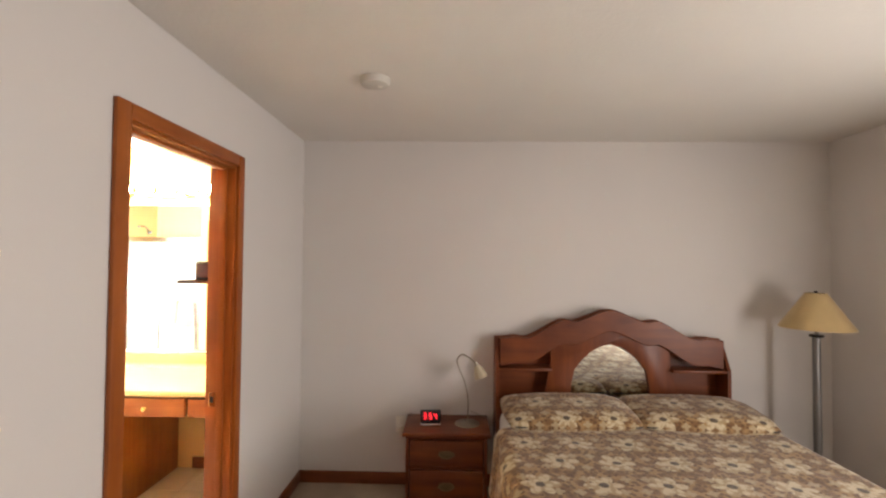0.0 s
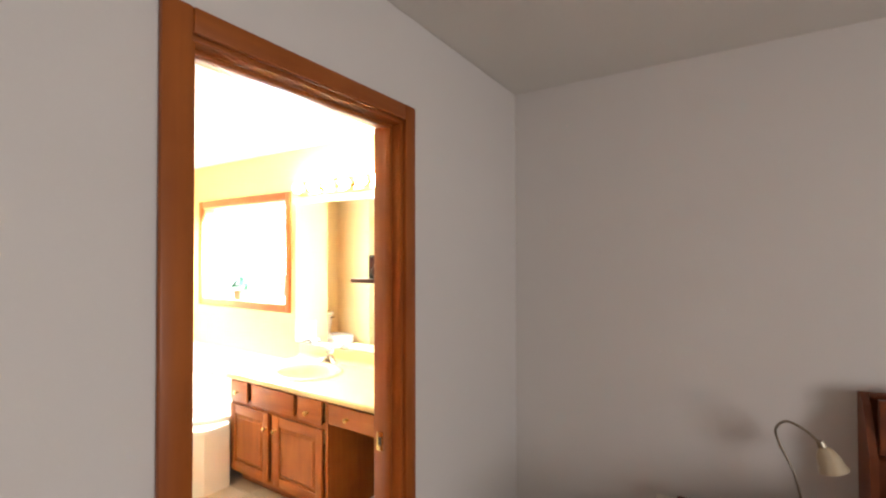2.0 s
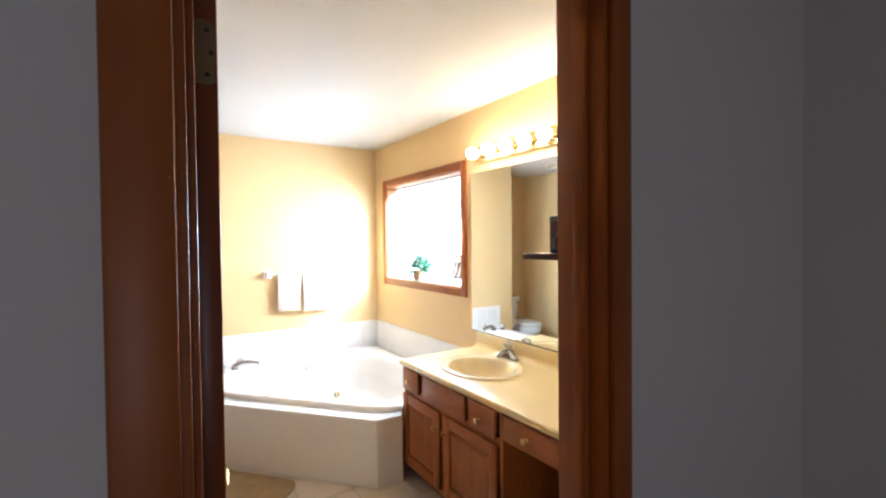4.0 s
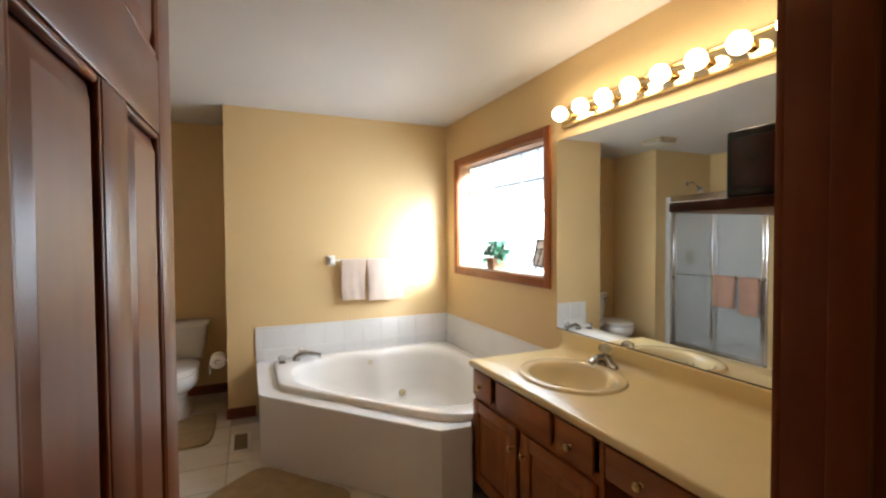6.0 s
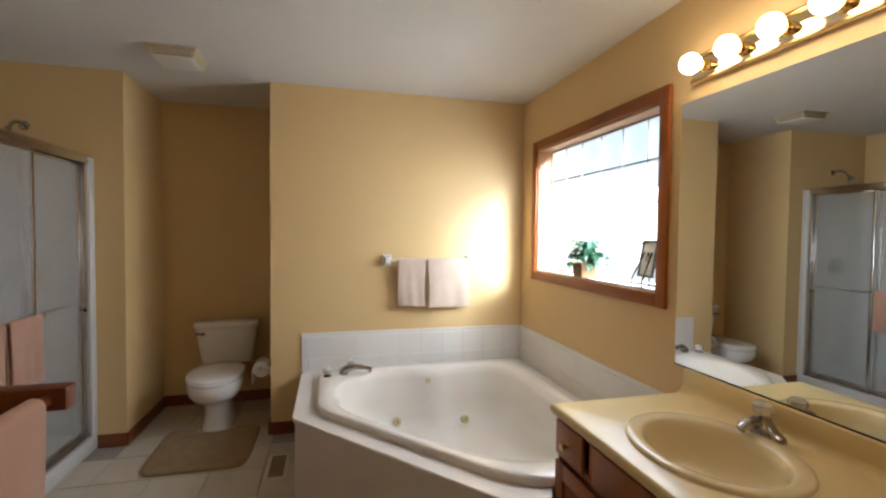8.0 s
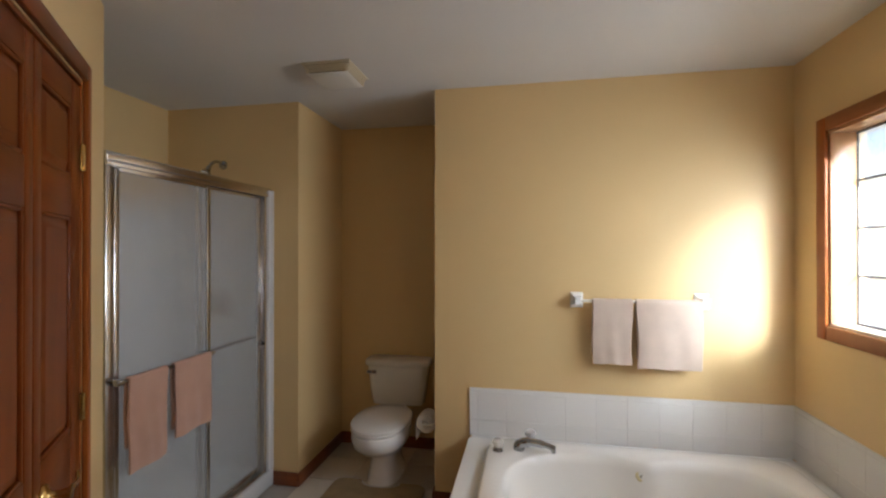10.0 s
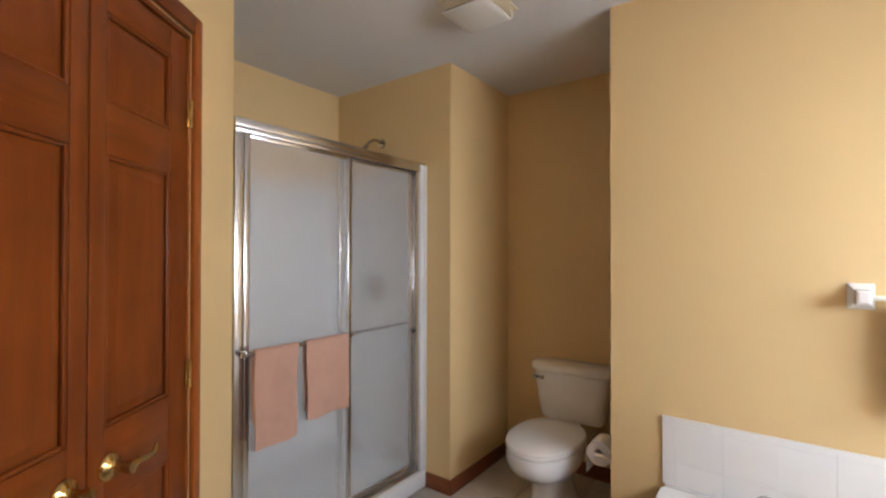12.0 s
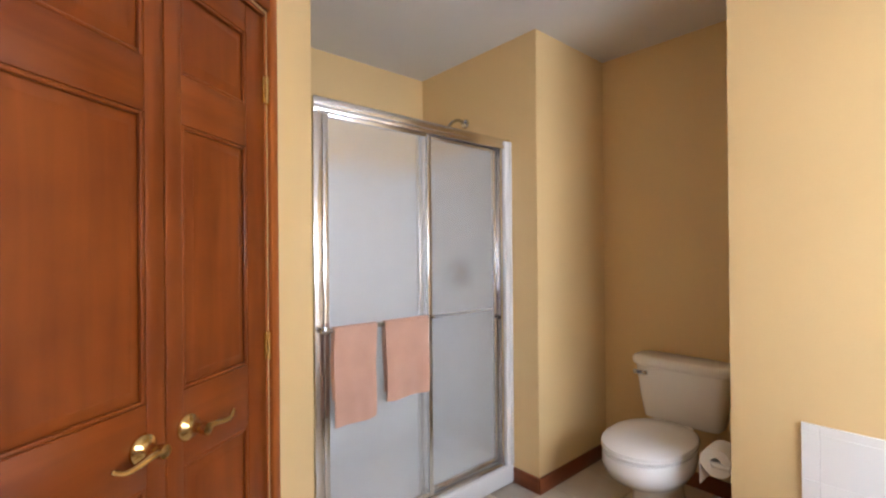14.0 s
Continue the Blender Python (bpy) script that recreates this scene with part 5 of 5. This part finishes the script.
    part("stem", tube([(0, 0, 0.07), (0.03 * math.cos(a), 0.012 * math.sin(a), 0.12), (0.10 * math.cos(a), 0.035 * math.sin(a), rnd.uniform(0.10, 0.2))], 0.0016, 5), LEAFMAT, plant)
pic = thing("picture_stand", "small framed picture on a dark easel on the sill", "picture", (-3.045, Y_BATH + 0.050, z0 + 0.0145), -6)
fm = bmesh.new()
for q in ((-0.065, -0.006, 0.045, -0.053, 0.006, 0.235), (0.053, -0.006, 0.045, 0.065, 0.006, 0.235), (-0.053, -0.006, 0.045, 0.053, 0.006, 0.057), (-0.053, -0.006, 0.223, 0.053, 0.006, 0.235)):
    box(fm, *q, 0.002)
TILT = pose(0, 0.012, 0, -9, 0, 0)
part("frame", turned(fm, TILT), surface("grey_frame_paint", (0.10, 0.10, 0.11), 0.4), pic, "dark grey frame")
part("print", turned(B(-0.053, 0.0, 0.057, 0.053, 0.004, 0.223), TILT), surface("cream_print_paper", (0.66, 0.60, 0.50), 0.7, vary=0.1, scale=20), pic, "cream picture sheet")
part("motif", turned(lathe([(0, -0.001), (0.022, -0.001), (0.022, 0.001), (0, 0.001)], 20, "Y", (0, -0.001, 0.145)), TILT), surface("soft_brown_print", (0.40, 0.32, 0.24), 0.7), pic)
for x in (-0.045, 0.045):
    part("easel_leg", tube([(x, -0.03, 0.0), (x, -0.022, 0.04), (x * 0.7, 0.035, 0.17)], 0.004, 8), BLACK, pic)
part("easel_foot", tube([(0, 0.035, 0.17), (0, 0.045, 0.0)], 0.004, 8), BLACK, pic)

# ---- bed ----
BX0, BX1, BH = 0.66, 2.19, 3.10
bed = thing("bed", "bed with a carved bookcase headboard and floral bedspread", "bed", ((BX0 + BX1) / 2, BH, 0))
BC = (BX0 + BX1) / 2


def crest(x):
    """Height of the headboard's waved top edge at x from its middle."""
    u = abs(x) / ((BX1 - BX0) / 2)
    z = 1.058 + 0.112 * (0.5 + 0.5 * math.cos(math.pi * min(1, max(0, (u - 0.40) / 0.38))))
    z += 0.080 * math.exp(-(u / 0.21) ** 2) + 0.012 * math.exp(-((u - 0.41) / 0.06) ** 2) - 0.006 * math.exp(-((u - 0.31) / 0.05) ** 2) + 0.012 * math.exp(-((u - 0.84) / 0.06) ** 2)
    return z


hw = (BX1 - BX0) / 2
N = 96
out = [(-hw, 0.30)] + [(hw, 0.30)] + [(hw - 2 * hw * i / N, crest(hw - 2 * hw * i / N)) for i in range(N + 1)]
hbk = part("back_board", slab_y(out, 0.145, 0.170, 0.004), BEDWOOD, bed, "", 20)
# crest board in front, with a waved lower edge
lowz = lambda x: crest(x) - 0.135 - 0.05 * (abs(x) / hw)
out = [(-hw + 0.02 + (2 * hw - 0.04) * i / N, lowz(-hw + 0.02 + (2 * hw - 0.04) * i / N)) for i in range(N + 1)] + [(hw - 0.02 - (2 * hw - 0.04) * i / N, crest(hw - 0.02 - (2 * hw - 0.04) * i / N) + 0.004) for i in range(N + 1)]
part("crest_board", slab_y(out, 0.028, 0.051, 0.004), BEDWOOD, bed, "carved waved crest board", 20)
part("crest_cap", tube([(-hw + 0.01 + (2 * hw - 0.02) * i / 60, 0.105, crest(-hw + 0.01 + (2 * hw - 0.02) * i / 60) - 0.002) for i in range(61)], 0.011, 8, None, 1.0), BEDWOOD, bed)
for s in (-1, 1):       # side panels with a curved front edge
    prof = [(0.0, 0.30), (0.172, 0.30), (0.172, 1.055), (0.14, 1.06), (0.09, 1.03), (0.045, 0.95), (0.012, 0.885), (0.0, 0.87)]
    bm = prism(prof, 0, 0.022)
    for v in bm.verts:
        y, z, k = v.co
        v.co = (s * hw + (k - 0.011), y, z)
    bmesh.ops.recalc_face_normals(bm, faces=bm.faces)
    part("side_panel", bm, BEDWOOD_Z, bed)
    xa, xb = sorted((s * (hw - 0.012), s * 0.40))
    part("shelf", B(xa, 0.004, 0.848, xb, 0.144, 0.866, 0.003), BEDWOOD, bed)
inner = [(0.268, 0.55), (0.262, 0.74), (0.24, 0.85), (0.19, 0.915), (0.14, 0.963), (0.075, 1.006), (0.0, 1.026)]
outer_edge = [(0.46, 0.55), (0.43, 0.75), (0.40, 0.90), (0.40, 1.06), (0.20, 1.13), (0.0, 1.17)]
half = [(-x, z) for x, z in outer_edge] + [(x, z) for x, z in outer_edge[-2::-1]]
arch = half + inner + [(-x, z) for x, z in inner[-2::-1]]
part("mirror_surround", slab_y(arch, 0.052, 0.068, 0.003), BEDWOOD_Z, bed)
part("lower_panel", B(-hw + 0.012, 0.078, 0.30, hw - 0.012, 0.144, 0.62, 0.003), BEDWOOD, bed)
part("headboard_mirror", B(-0.29, 0.070, 0.62, 0.29, 0.076, 1.05), MIRROR, bed, "arched mirror in the headboard")
for s in (-1, 1):
    part("side_rail", B(s * 0.70 - 0.02, -1.98, 0.24, s * 0.70 + 0.02, 0.05, 0.36, 0.004), BEDWOOD, bed)
    for y in (-1.93, 0.03):
        part("leg", B(s * 0.70 - 0.028, y - 0.028, 0.0, s * 0.70 + 0.028, y + 0.028, 0.32, 0.004), BEDWOOD_Z, bed)
part("box_spring", B(-0.74, -2.0, 0.26, 0.74, 0.0, 0.42, 0.03, 3), BLACK_CLOTH, bed, "dark box spring")
part("mattress", B(-0.755, -2.02, 0.421, 0.755, 0.0, 0.60, 0.06, 4), fabric("white_mattress_ticking", (0.7, 0.68, 0.63)), bed)


def draped(w, y0, y1, z, drop, seed):
    """A spread over the mattress that falls down both sides and the foot, with soft folds; u and v in metres for its print."""
    rnd = random.Random(seed)
    nx, ny = 84, 90
    tot, ln = w + 2 * drop, (y1 - y0) + drop
    bm = bmesh.new()
    uvl = bm.loops.layers.uv.new("UVMap")
    grid, uvs = [], {}
    R = 0.06
    for j in range(ny + 1):
        v = j / ny * ln
        row = []
        for i in range(nx + 1):
            u = -tot / 2 + tot * i / nx
            over = max(0.0, abs(u) - w / 2)
            a = min(over, R * math.pi / 2) / R
            x = min(abs(u), w / 2) + R * math.sin(a)
            zz = z - R * (1 - math.cos(a)) - max(0.0, over - R * math.pi / 2)
            yy = y1 - v
            vo = max(0.0, v - (y1 - y0))
            b = min(vo, R * math.pi / 2) / R
            if vo > 0:
                yy = y0 - R * math.sin(b)
                zz -= R * (1 - math.cos(b)) + max(0.0, vo - R * math.pi / 2)
            fold = 0.018 * min(1, over / 0.2) * math.sin(v * 11 + seed) + 0.010 * min(1, over / 0.2) * math.sin(v * 27)
            x += fold + 0.10 * over
            zz += 0.010 * noise.noise((u * 3, v * 3, seed)) + 0.004 * noise.noise((u * 11, v * 11, seed))
            vert = bm.verts.new((x if u >= 0 else -x, yy, max(zz, 0.05)))
            uvs[vert] = (u, v)
            row.append(vert)
        grid.append(row)
    for a, b in zip(grid, grid[1:]):
        for i in range(nx):
            f = bm.faces.new((a[i], a[i + 1], b[i + 1], b[i]))
            for lp in f.loops:
                lp[uvl].uv = uvs[lp.vert]
    bmesh.ops.recalc_face_normals(bm, faces=bm.faces)
    return bm


spread = thing("bedspread", "tan and cream floral bedspread over the bed", "bedspread", (BC, BH - 0.0, 0))
part("spread", draped(1.50, -2.02, -0.42, 0.632, 0.40, 3), SPREAD, spread, "", 80)


def pillow(name, at, w, d, h, turn, tilt, seed, label):
    rnd = random.Random(seed)
    bm = bmesh.new()
    uvl = bm.loops.layers.uv.new("UVMap")
    nx, ny = 36, 26
    sheets = []
    for sgn in (1, -1):
        rows = []
        for j in range(ny + 1):
            row = []
            for i in range(nx + 1):
                u, v = -1 + 2 * i / nx, -1 + 2 * j / ny
                e = max(0.0, (1 - abs(u) ** 3.0) * (1 - abs(v) ** 3.0)) ** 0.42
                pin = 1 - 0.06 * (u * u) * (v * v)
                zz = sgn * h / 2 * e + 0.010 * noise.noise((u * 2.6 + seed, v * 2.6, sgn))* e
                row.append(bm.verts.new((u * w / 2 * pin, v * d / 2 * pin, zz)))
            rows.append(row)
        sheets.append(rows)
        for a, b in zip(rows, rows[1:]):
            for i in range(nx):
                f = bm.faces.new((a[i], a[i + 1], b[i + 1], b[i]) if sgn > 0 else (a[i], b[i], b[i + 1], a[i + 1]))
                for lp in f.loops:
                    lp[uvl].uv = (lp.vert.co.x + seed, lp.vert.co.y + math.copysign(1.0, lp.vert.co.y) * (h / 2 - sgn * lp.vert.co.z))
    bmesh.ops.remove_doubles(bm, verts=bm.verts, dist=0.0004)
    ob = thing(name, label, "pillow", at, turn, "pillows on the bed", tilt)
    part("cover", bm, SPREAD, ob, "", 80)
    rim_pts = [(w / 2 * 0.955, -d / 2 * 0.955), (w / 2 * 0.955, d / 2 * 0.955), (-w / 2 * 0.955, d / 2 * 0.955), (-w / 2 * 0.955, -d / 2 * 0.955)]
    part("piping", tube([(x, y, 0) for x, y in outline_round(rim_pts, 0.06)] + [(rim_pts[0][0], rim_pts[0][1] + 0.055, 0)], 0.0045, 6), BLACK_CLOTH, ob, "dark piping")
    return ob


pillow("pillow", (BC - 0.36, BH - 0.235, 0.662), 0.80, 0.48, 0.14, 2, 3, 1, "floral pillow sham leaning by the headboard")
pillow("pillow", (BC + 0.40, BH - 0.235, 0.662), 0.80, 0.48, 0.14, -3, 3, 2, "floral pillow sham leaning by the headboard")

# ---- nightstand, clock, lamp ----
NX0, NX1, NY0, NY1, NT = 0.045, 0.605, 2.905, 3.262, 0.50
ns = thing("nightstand", "dark red-brown two-drawer wooden nightstand beside the bed", "nightstand", ((NX0 + NX1) / 2, (NY0 + NY1) / 2, 0))
NC = ((NX0 + NX1) / 2, (NY0 + NY1) / 2)
hx, hy = (NX1 - NX0) / 2, (NY1 - NY0) / 2
part("top", B(-hx, -hy, NT - 0.028, hx, hy, NT, 0.009, 3), BEDWOOD, ns)
part("side", B(-hx + 0.022, -hy + 0.022, 0.05, -hx + 0.042, hy - 0.006, NT - 0.0285, 0.002), BEDWOOD_Z, ns)
part("side", B(hx - 0.042, -hy + 0.022, 0.05, hx - 0.022, hy - 0.006, NT - 0.0285, 0.002), BEDWOOD_Z, ns)
part("back", B(-hx + 0.0425, hy - 0.02, 0.05, hx - 0.0425, hy - 0.008, NT - 0.0285, 0.001), BEDWOOD_Z, ns)
part("bottom", B(-hx + 0.0425, -hy + 0.03, 0.05, hx - 0.0425, hy - 0.0205, 0.07, 0.001), BEDWOOD, ns)
for za, zb in ((0.05, 0.075), (0.268, 0.284), (NT - 0.046, NT - 0.0285)):
    part("face_rail", B(-hx + 0.0425, -hy + 0.022, za, hx - 0.0425, -hy + 0.042, zb, 0.002), BEDWOOD, ns)
for za, zb in ((0.080, 0.264), (0.288, NT - 0.050)):
    dr = part("drawer", B(-hx + 0.048, -hy + 0.012, za, hx - 0.048, -hy + 0.04, zb, 0.007, 3), BEDWOOD, ns)
    zm = (za + zb) / 2
    part("back_plate", slab_y([(-0.055, zm - 0.012), (-0.03, zm - 0.022), (0.0, zm - 0.028), (0.03, zm - 0.022), (0.055, zm - 0.012), (0.045, zm + 0.012), (0.02, zm + 0.020), (-0.02, zm + 0.020), (-0.045, zm + 0.012)], -hy + 0.009, -hy + 0.0118, 0.0006), AGED, dr, "antique brass back plate")
    part("bail_pull", tube(smooth_path([(-0.038, -hy + 0.008, zm + 0.006), (-0.036, -hy - 0.004, zm - 0.012), (0.0, -hy - 0.010, zm - 0.020), (0.036, -hy - 0.004, zm - 0.012), (0.038, -hy + 0.008, zm + 0.006)], 5), 0.0034, 8), AGED, dr)
for x in (-hx + 0.045, hx - 0.045):
    for y in (-hy + 0.045, hy - 0.03):
        part("foot", B(x - 0.022, y - 0.022, 0.0, x + 0.022, y + 0.022, 0.0495, 0.006), BEDWOOD_Z, ns)
clk = thing("alarm_clock", "silver digital alarm clock with red display on the nightstand", "clock", (0.218, 3.045, NT), 4)
part("foot", B(-0.066, -0.03, 0.0005, 0.066, 0.03, 0.020, 0.006, 3), SATIN, clk, "silver foot")
part("case", turned(B(-0.068, -0.016, 0.0, 0.068, 0.016, 0.078, 0.008, 3), pose(0, 0.004, 0.019, -10)), BLACK, clk)


def digit(parent, x, z, on, m, h=0.036):
    """A seven-segment figure."""
    w, t = 0.017, 0.0035
    segs = {"a": (0, h, w, t), "g": (0, h / 2, w, t), "d": (0, 0, w, t), "f": (0, h / 2, t, h / 2), "b": (w - t, h / 2, t, h / 2), "e": (0, 0, t, h / 2), "c": (w - t, 0, t, h / 2)}
    bm = bmesh.new()
    for s in on:
        a, b, ww, hh = segs[s]
        box(bm, x + a, -0.0178, z + b, x + a + ww, -0.0162, z + b + hh)
    part("display_figure", turned(bm, m), RED_LED, parent, "glowing red figure")


cm_ = pose(0, 0.004, 0.019, -10)
FIG = {"3": "abgcd", "5": "afgcd", "4": "fgbc"}
for i, ch in enumerate("354"):
    digit(clk, -0.046 + i * 0.031 + (0.006 if i else 0), 0.021, FIG[ch], cm_)
bm = bmesh.new()
for z in (0.030, 0.046):
    box(bm, -0.020, -0.0178, z, -0.0165, -0.0162, z + 0.004)
part("display_colon", turned(bm, cm_), RED_LED, clk)

tl = thing("table_lamp", "small gooseneck table lamp with a pale tulip shade", "table lamp", (0.460, 3.085, NT))
part("base", lathe([(0, 0.0005), (0.082, 0.0005), (0.082, 0.004), (0.070, 0.010), (0.02, 0.014), (0.008, 0.022), (0, 0.022)], 30), PEWTER, tl)
part("stem", tube(smooth_path([(0, 0.0, 0.016), (0.004, 0.0, 0.15), (-0.018, 0.0, 0.27), (-0.062, 0.0, 0.375), (-0.070, -0.006, 0.425), (-0.040, -0.012, 0.458), (0.008, -0.02, 0.442), (0.056, -0.03, 0.403)], 7), 0.0045, 9), PEWTER, tl)
part("socket", turned(lathe([(0, 0.0), (0.012, 0.0), (0.014, 0.02), (0.014, 0.028), (0, 0.028)], 14), Matrix.Translation((0.052, -0.029, 0.412)) @ pose(0, 0, 0, 0, 160, 0)), PEWTER, tl)
part("shade", turned(lathe([(0.014, 0.0), (0.024, 0.012), (0.034, 0.035), (0.038, 0.060), (0.045, 0.080), (0.043, 0.080), (0.036, 0.060), (0.032, 0.035), (0.022, 0.012), (0.012, 0.0)], 20, "Z", (0, 0, 0), None, False), Matrix.Translation((0.061, -0.031, 0.394)) @ pose(0, 0, 0, 0, 160, 0)), PALE_GLASS, tl, "pale tulip glass shade")
part("cord", tube(smooth_path([(0.02, 0.03, 0.075), (0.07, 0.06, 0.045), (0.12, 0.09, 0.015)], 6), 0.0022, 6), PEWTER, tl)

# ---- floor lamp ----
fl = thing("floor_lamp", "floor lamp with a tan cone shade and grey pole", "floor lamp", (2.635, 2.95, 0))
part("base", lathe([(0, 0.0005), (0.14, 0.0005), (0.14, 0.012), (0.12, 0.026), (0.04, 0.034), (0.026, 0.06), (0, 0.06)], 32), PEWTER, fl)
POLE = surface("grey_brushed_pole", (0.20, 0.19, 0.185), 0.4, 0.6, vary=0.1, scale=8, grain=120, bump=0.02)
part("pole", lathe([(0, 0.05), (0.021, 0.05), (0.023, 0.5), (0.021, 1.12), (0.016, 1.135), (0.010, 1.15), (0.010, 1.402), (0, 1.402)], 18), POLE, fl)
part("collar", lathe([(0, 1.125), (0.036, 1.125), (0.040, 1.132), (0.036, 1.140), (0, 1.140)], 20), BLACK, fl)
part("shade", lathe([(0.195, 1.180), (0.196, 1.184), (0.056, 1.400), (0.053, 1.400), (0.192, 1.182), (0.195, 1.180)], 48, "Z", (0, 0, 0), None, False), SHADE, fl, "tan cloth cone shade", 50)
part("finial", lathe([(0, 1.4025), (0.010, 1.4025), (0.012, 1.408), (0.006, 1.413), (0, 1.415)], 14), BLACK, fl)
for k in range(3):
    a = 2.1 * k
    part("shade_spoke", tube([(0, 0, 1.398), (0.054 * math.cos(a), 0.054 * math.sin(a), 1.398)], 0.002, 6), BLACK, fl)

# ---- smoke detector ----
sd = thing("smoke_detector", "white round smoke detector on the bedroom ceiling", "smoke detector", (-0.017, 2.165, H))
part("body", lathe([(0, -0.001), (0.072, -0.001), (0.072, -0.012), (0.064, -0.030), (0.045, -0.036), (0, -0.037)], 36), surface("aged_white_plastic", (0.56, 0.53, 0.48), 0.5, vary=0.03), sd)
part("test_button", lathe([(0, -0.0365), (0.012, -0.0365), (0.011, -0.040), (0, -0.041)], 16, "Z", (0.025, 0, 0)), WHITE_PLASTIC, sd)
ol = thing("wall_outlet", "white wall outlet with a plug beside the nightstand", "outlet", (-0.005, Y_BED, 0.42))
part("cover_plate", B(-0.035, -0.006, -0.057, 0.035, -0.0005, 0.057, 0.003), WHITE_PLASTIC, ol)
part("plug", B(-0.016, -0.032, -0.034, 0.016, -0.0062, 0.0, 0.005), WHITE_PLASTIC, ol)

# ---- bedroom window, out of view, shut by an added sheet ----
wob = thing("window_2", "plain bedroom window out of view, shut by an added white sheet", "window", (X_EAST, EW[0], EW[2]))
tagged(wob, kind="structure")
wow, woh = EW[1] - EW[0], EW[3] - EW[2]
for a0, a1, c0, c1 in ((-0.06, 0.0, -0.06, woh + 0.06), (wow, wow + 0.06, -0.06, woh + 0.06), (0.0, wow, -0.06, 0.0), (0.0, wow, woh, woh + 0.06)):
    part("window_frame", B(-0.018, a0, c0, -0.001, a1, c1, 0.003), TRIM, wob)
# sheet added in the opening so only the area lamp lights the bedroom
part("blind", B(0.03, 0.0, 0.0, 0.036, wow, woh), fabric("white_sun_block_cloth", (0.75, 0.73, 0.70)), wob, "white sheet added to shut out the sun")

# ---- glazed tiles round the tub ----
tiles = thing("tile_splash", "white glazed tile splash on the walls round the tub", "tiles", (0, 0, 0))
tagged(tiles, kind="structure")
shared = {}


def tile_piece(parent, w, h, loc_m, material, t=0.007, gap=0.0009, name="tile"):
    key = (round(w, 4), round(h, 4), t, material.name, gap)
    if key not in shared:
        shared[key] = mesh_of(name, B(-w / 2 + gap / 2, 0, -h / 2 + gap / 2, w / 2 - gap / 2, t, h / 2 - gap / 2, 0.0009, 1), material)
    o = new(name, shared[key])
    o.parent = parent
    o.matrix_local = loc_m
    return o


part("grout_bed", B(X_WEST + 0.0005, 1.786, DECK + 0.001, X_WEST + 0.005, Y_BATH - 0.001, 0.703), GROUT_W, tiles)
part("grout_bed", B(X_WEST + 0.0055, Y_BATH - 0.005, DECK + 0.001, -2.684, Y_BATH - 0.0005, 0.703), GROUT_W, tiles)
TW = 0.1625
rows_z = [(DECK + 0.001, 0.522), (0.522, 0.676), (0.676, 0.704)]


def columns(a, b, first):
    out = [(a, a + first)] if first else []
    x = a + first
    while x < b - 0.004:
        out.append((x, min(x + TW, b)))
        x += TW
    return out


for ya, yb in columns(1.786, Y_BATH - 0.006, 0.048):
    for za, zb in rows_z:
        tile_piece(tiles, yb - ya, zb - za, Matrix.Translation((X_WEST + 0.0035, (ya + yb) / 2, (za + zb) / 2)) @ pose(0, 0, 0, 0, 0, -90), TILE_W)
for xa, xb in columns(X_WEST + 0.011, -2.684, 0.0):
    for za, zb in rows_z:
        tile_piece(tiles, xb - xa, zb - za, Matrix.Translation(((xa + xb) / 2, Y_BATH - 0.0035, (za + zb) / 2)) @ pose(0, 0, 0, 0, 0, 180), TILE_W)

# ---- floor tiles ----
FT = 0.305
x = -4.245 - 3 * FT
while x < X_BATH:
    y = 1.60 - 7 * FT
    while y < Y_BATH:
        xa, xb, ya, yb = max(x, X_BACK + 0.001), min(x + FT, X_BED - 0.065), max(y, Y_SHB + 0.01), min(y + FT, Y_BATH - 0.001)
        cx, cy = (xa + xb) / 2, (ya + yb) / 2
        inside = (cx > X_WEST or Y_ALC0 - 0.1 < cy < Y_ALC1 + 0.1) and cy > Y_ALC0 - 0.35
        if inside and xb - xa > 0.01 and yb - ya > 0.01:
            tile_piece(bath_floor, xb - xa, yb - ya, Matrix.Translation((cx, cy, -0.0065)) @ pose(0, 0, 0, 90, 0, 0), TILE_F, 0.0065, 0.006, "floor_tile")
        y += FT
    x += FT
structure("threshold", B(X_BED - 0.075, DOOR0 + 0.001, 0.0005, X_BED - 0.045, DOOR1 - 0.001, 0.008, 0.003), SATIN, "metal strip between carpet and tile", "trim")
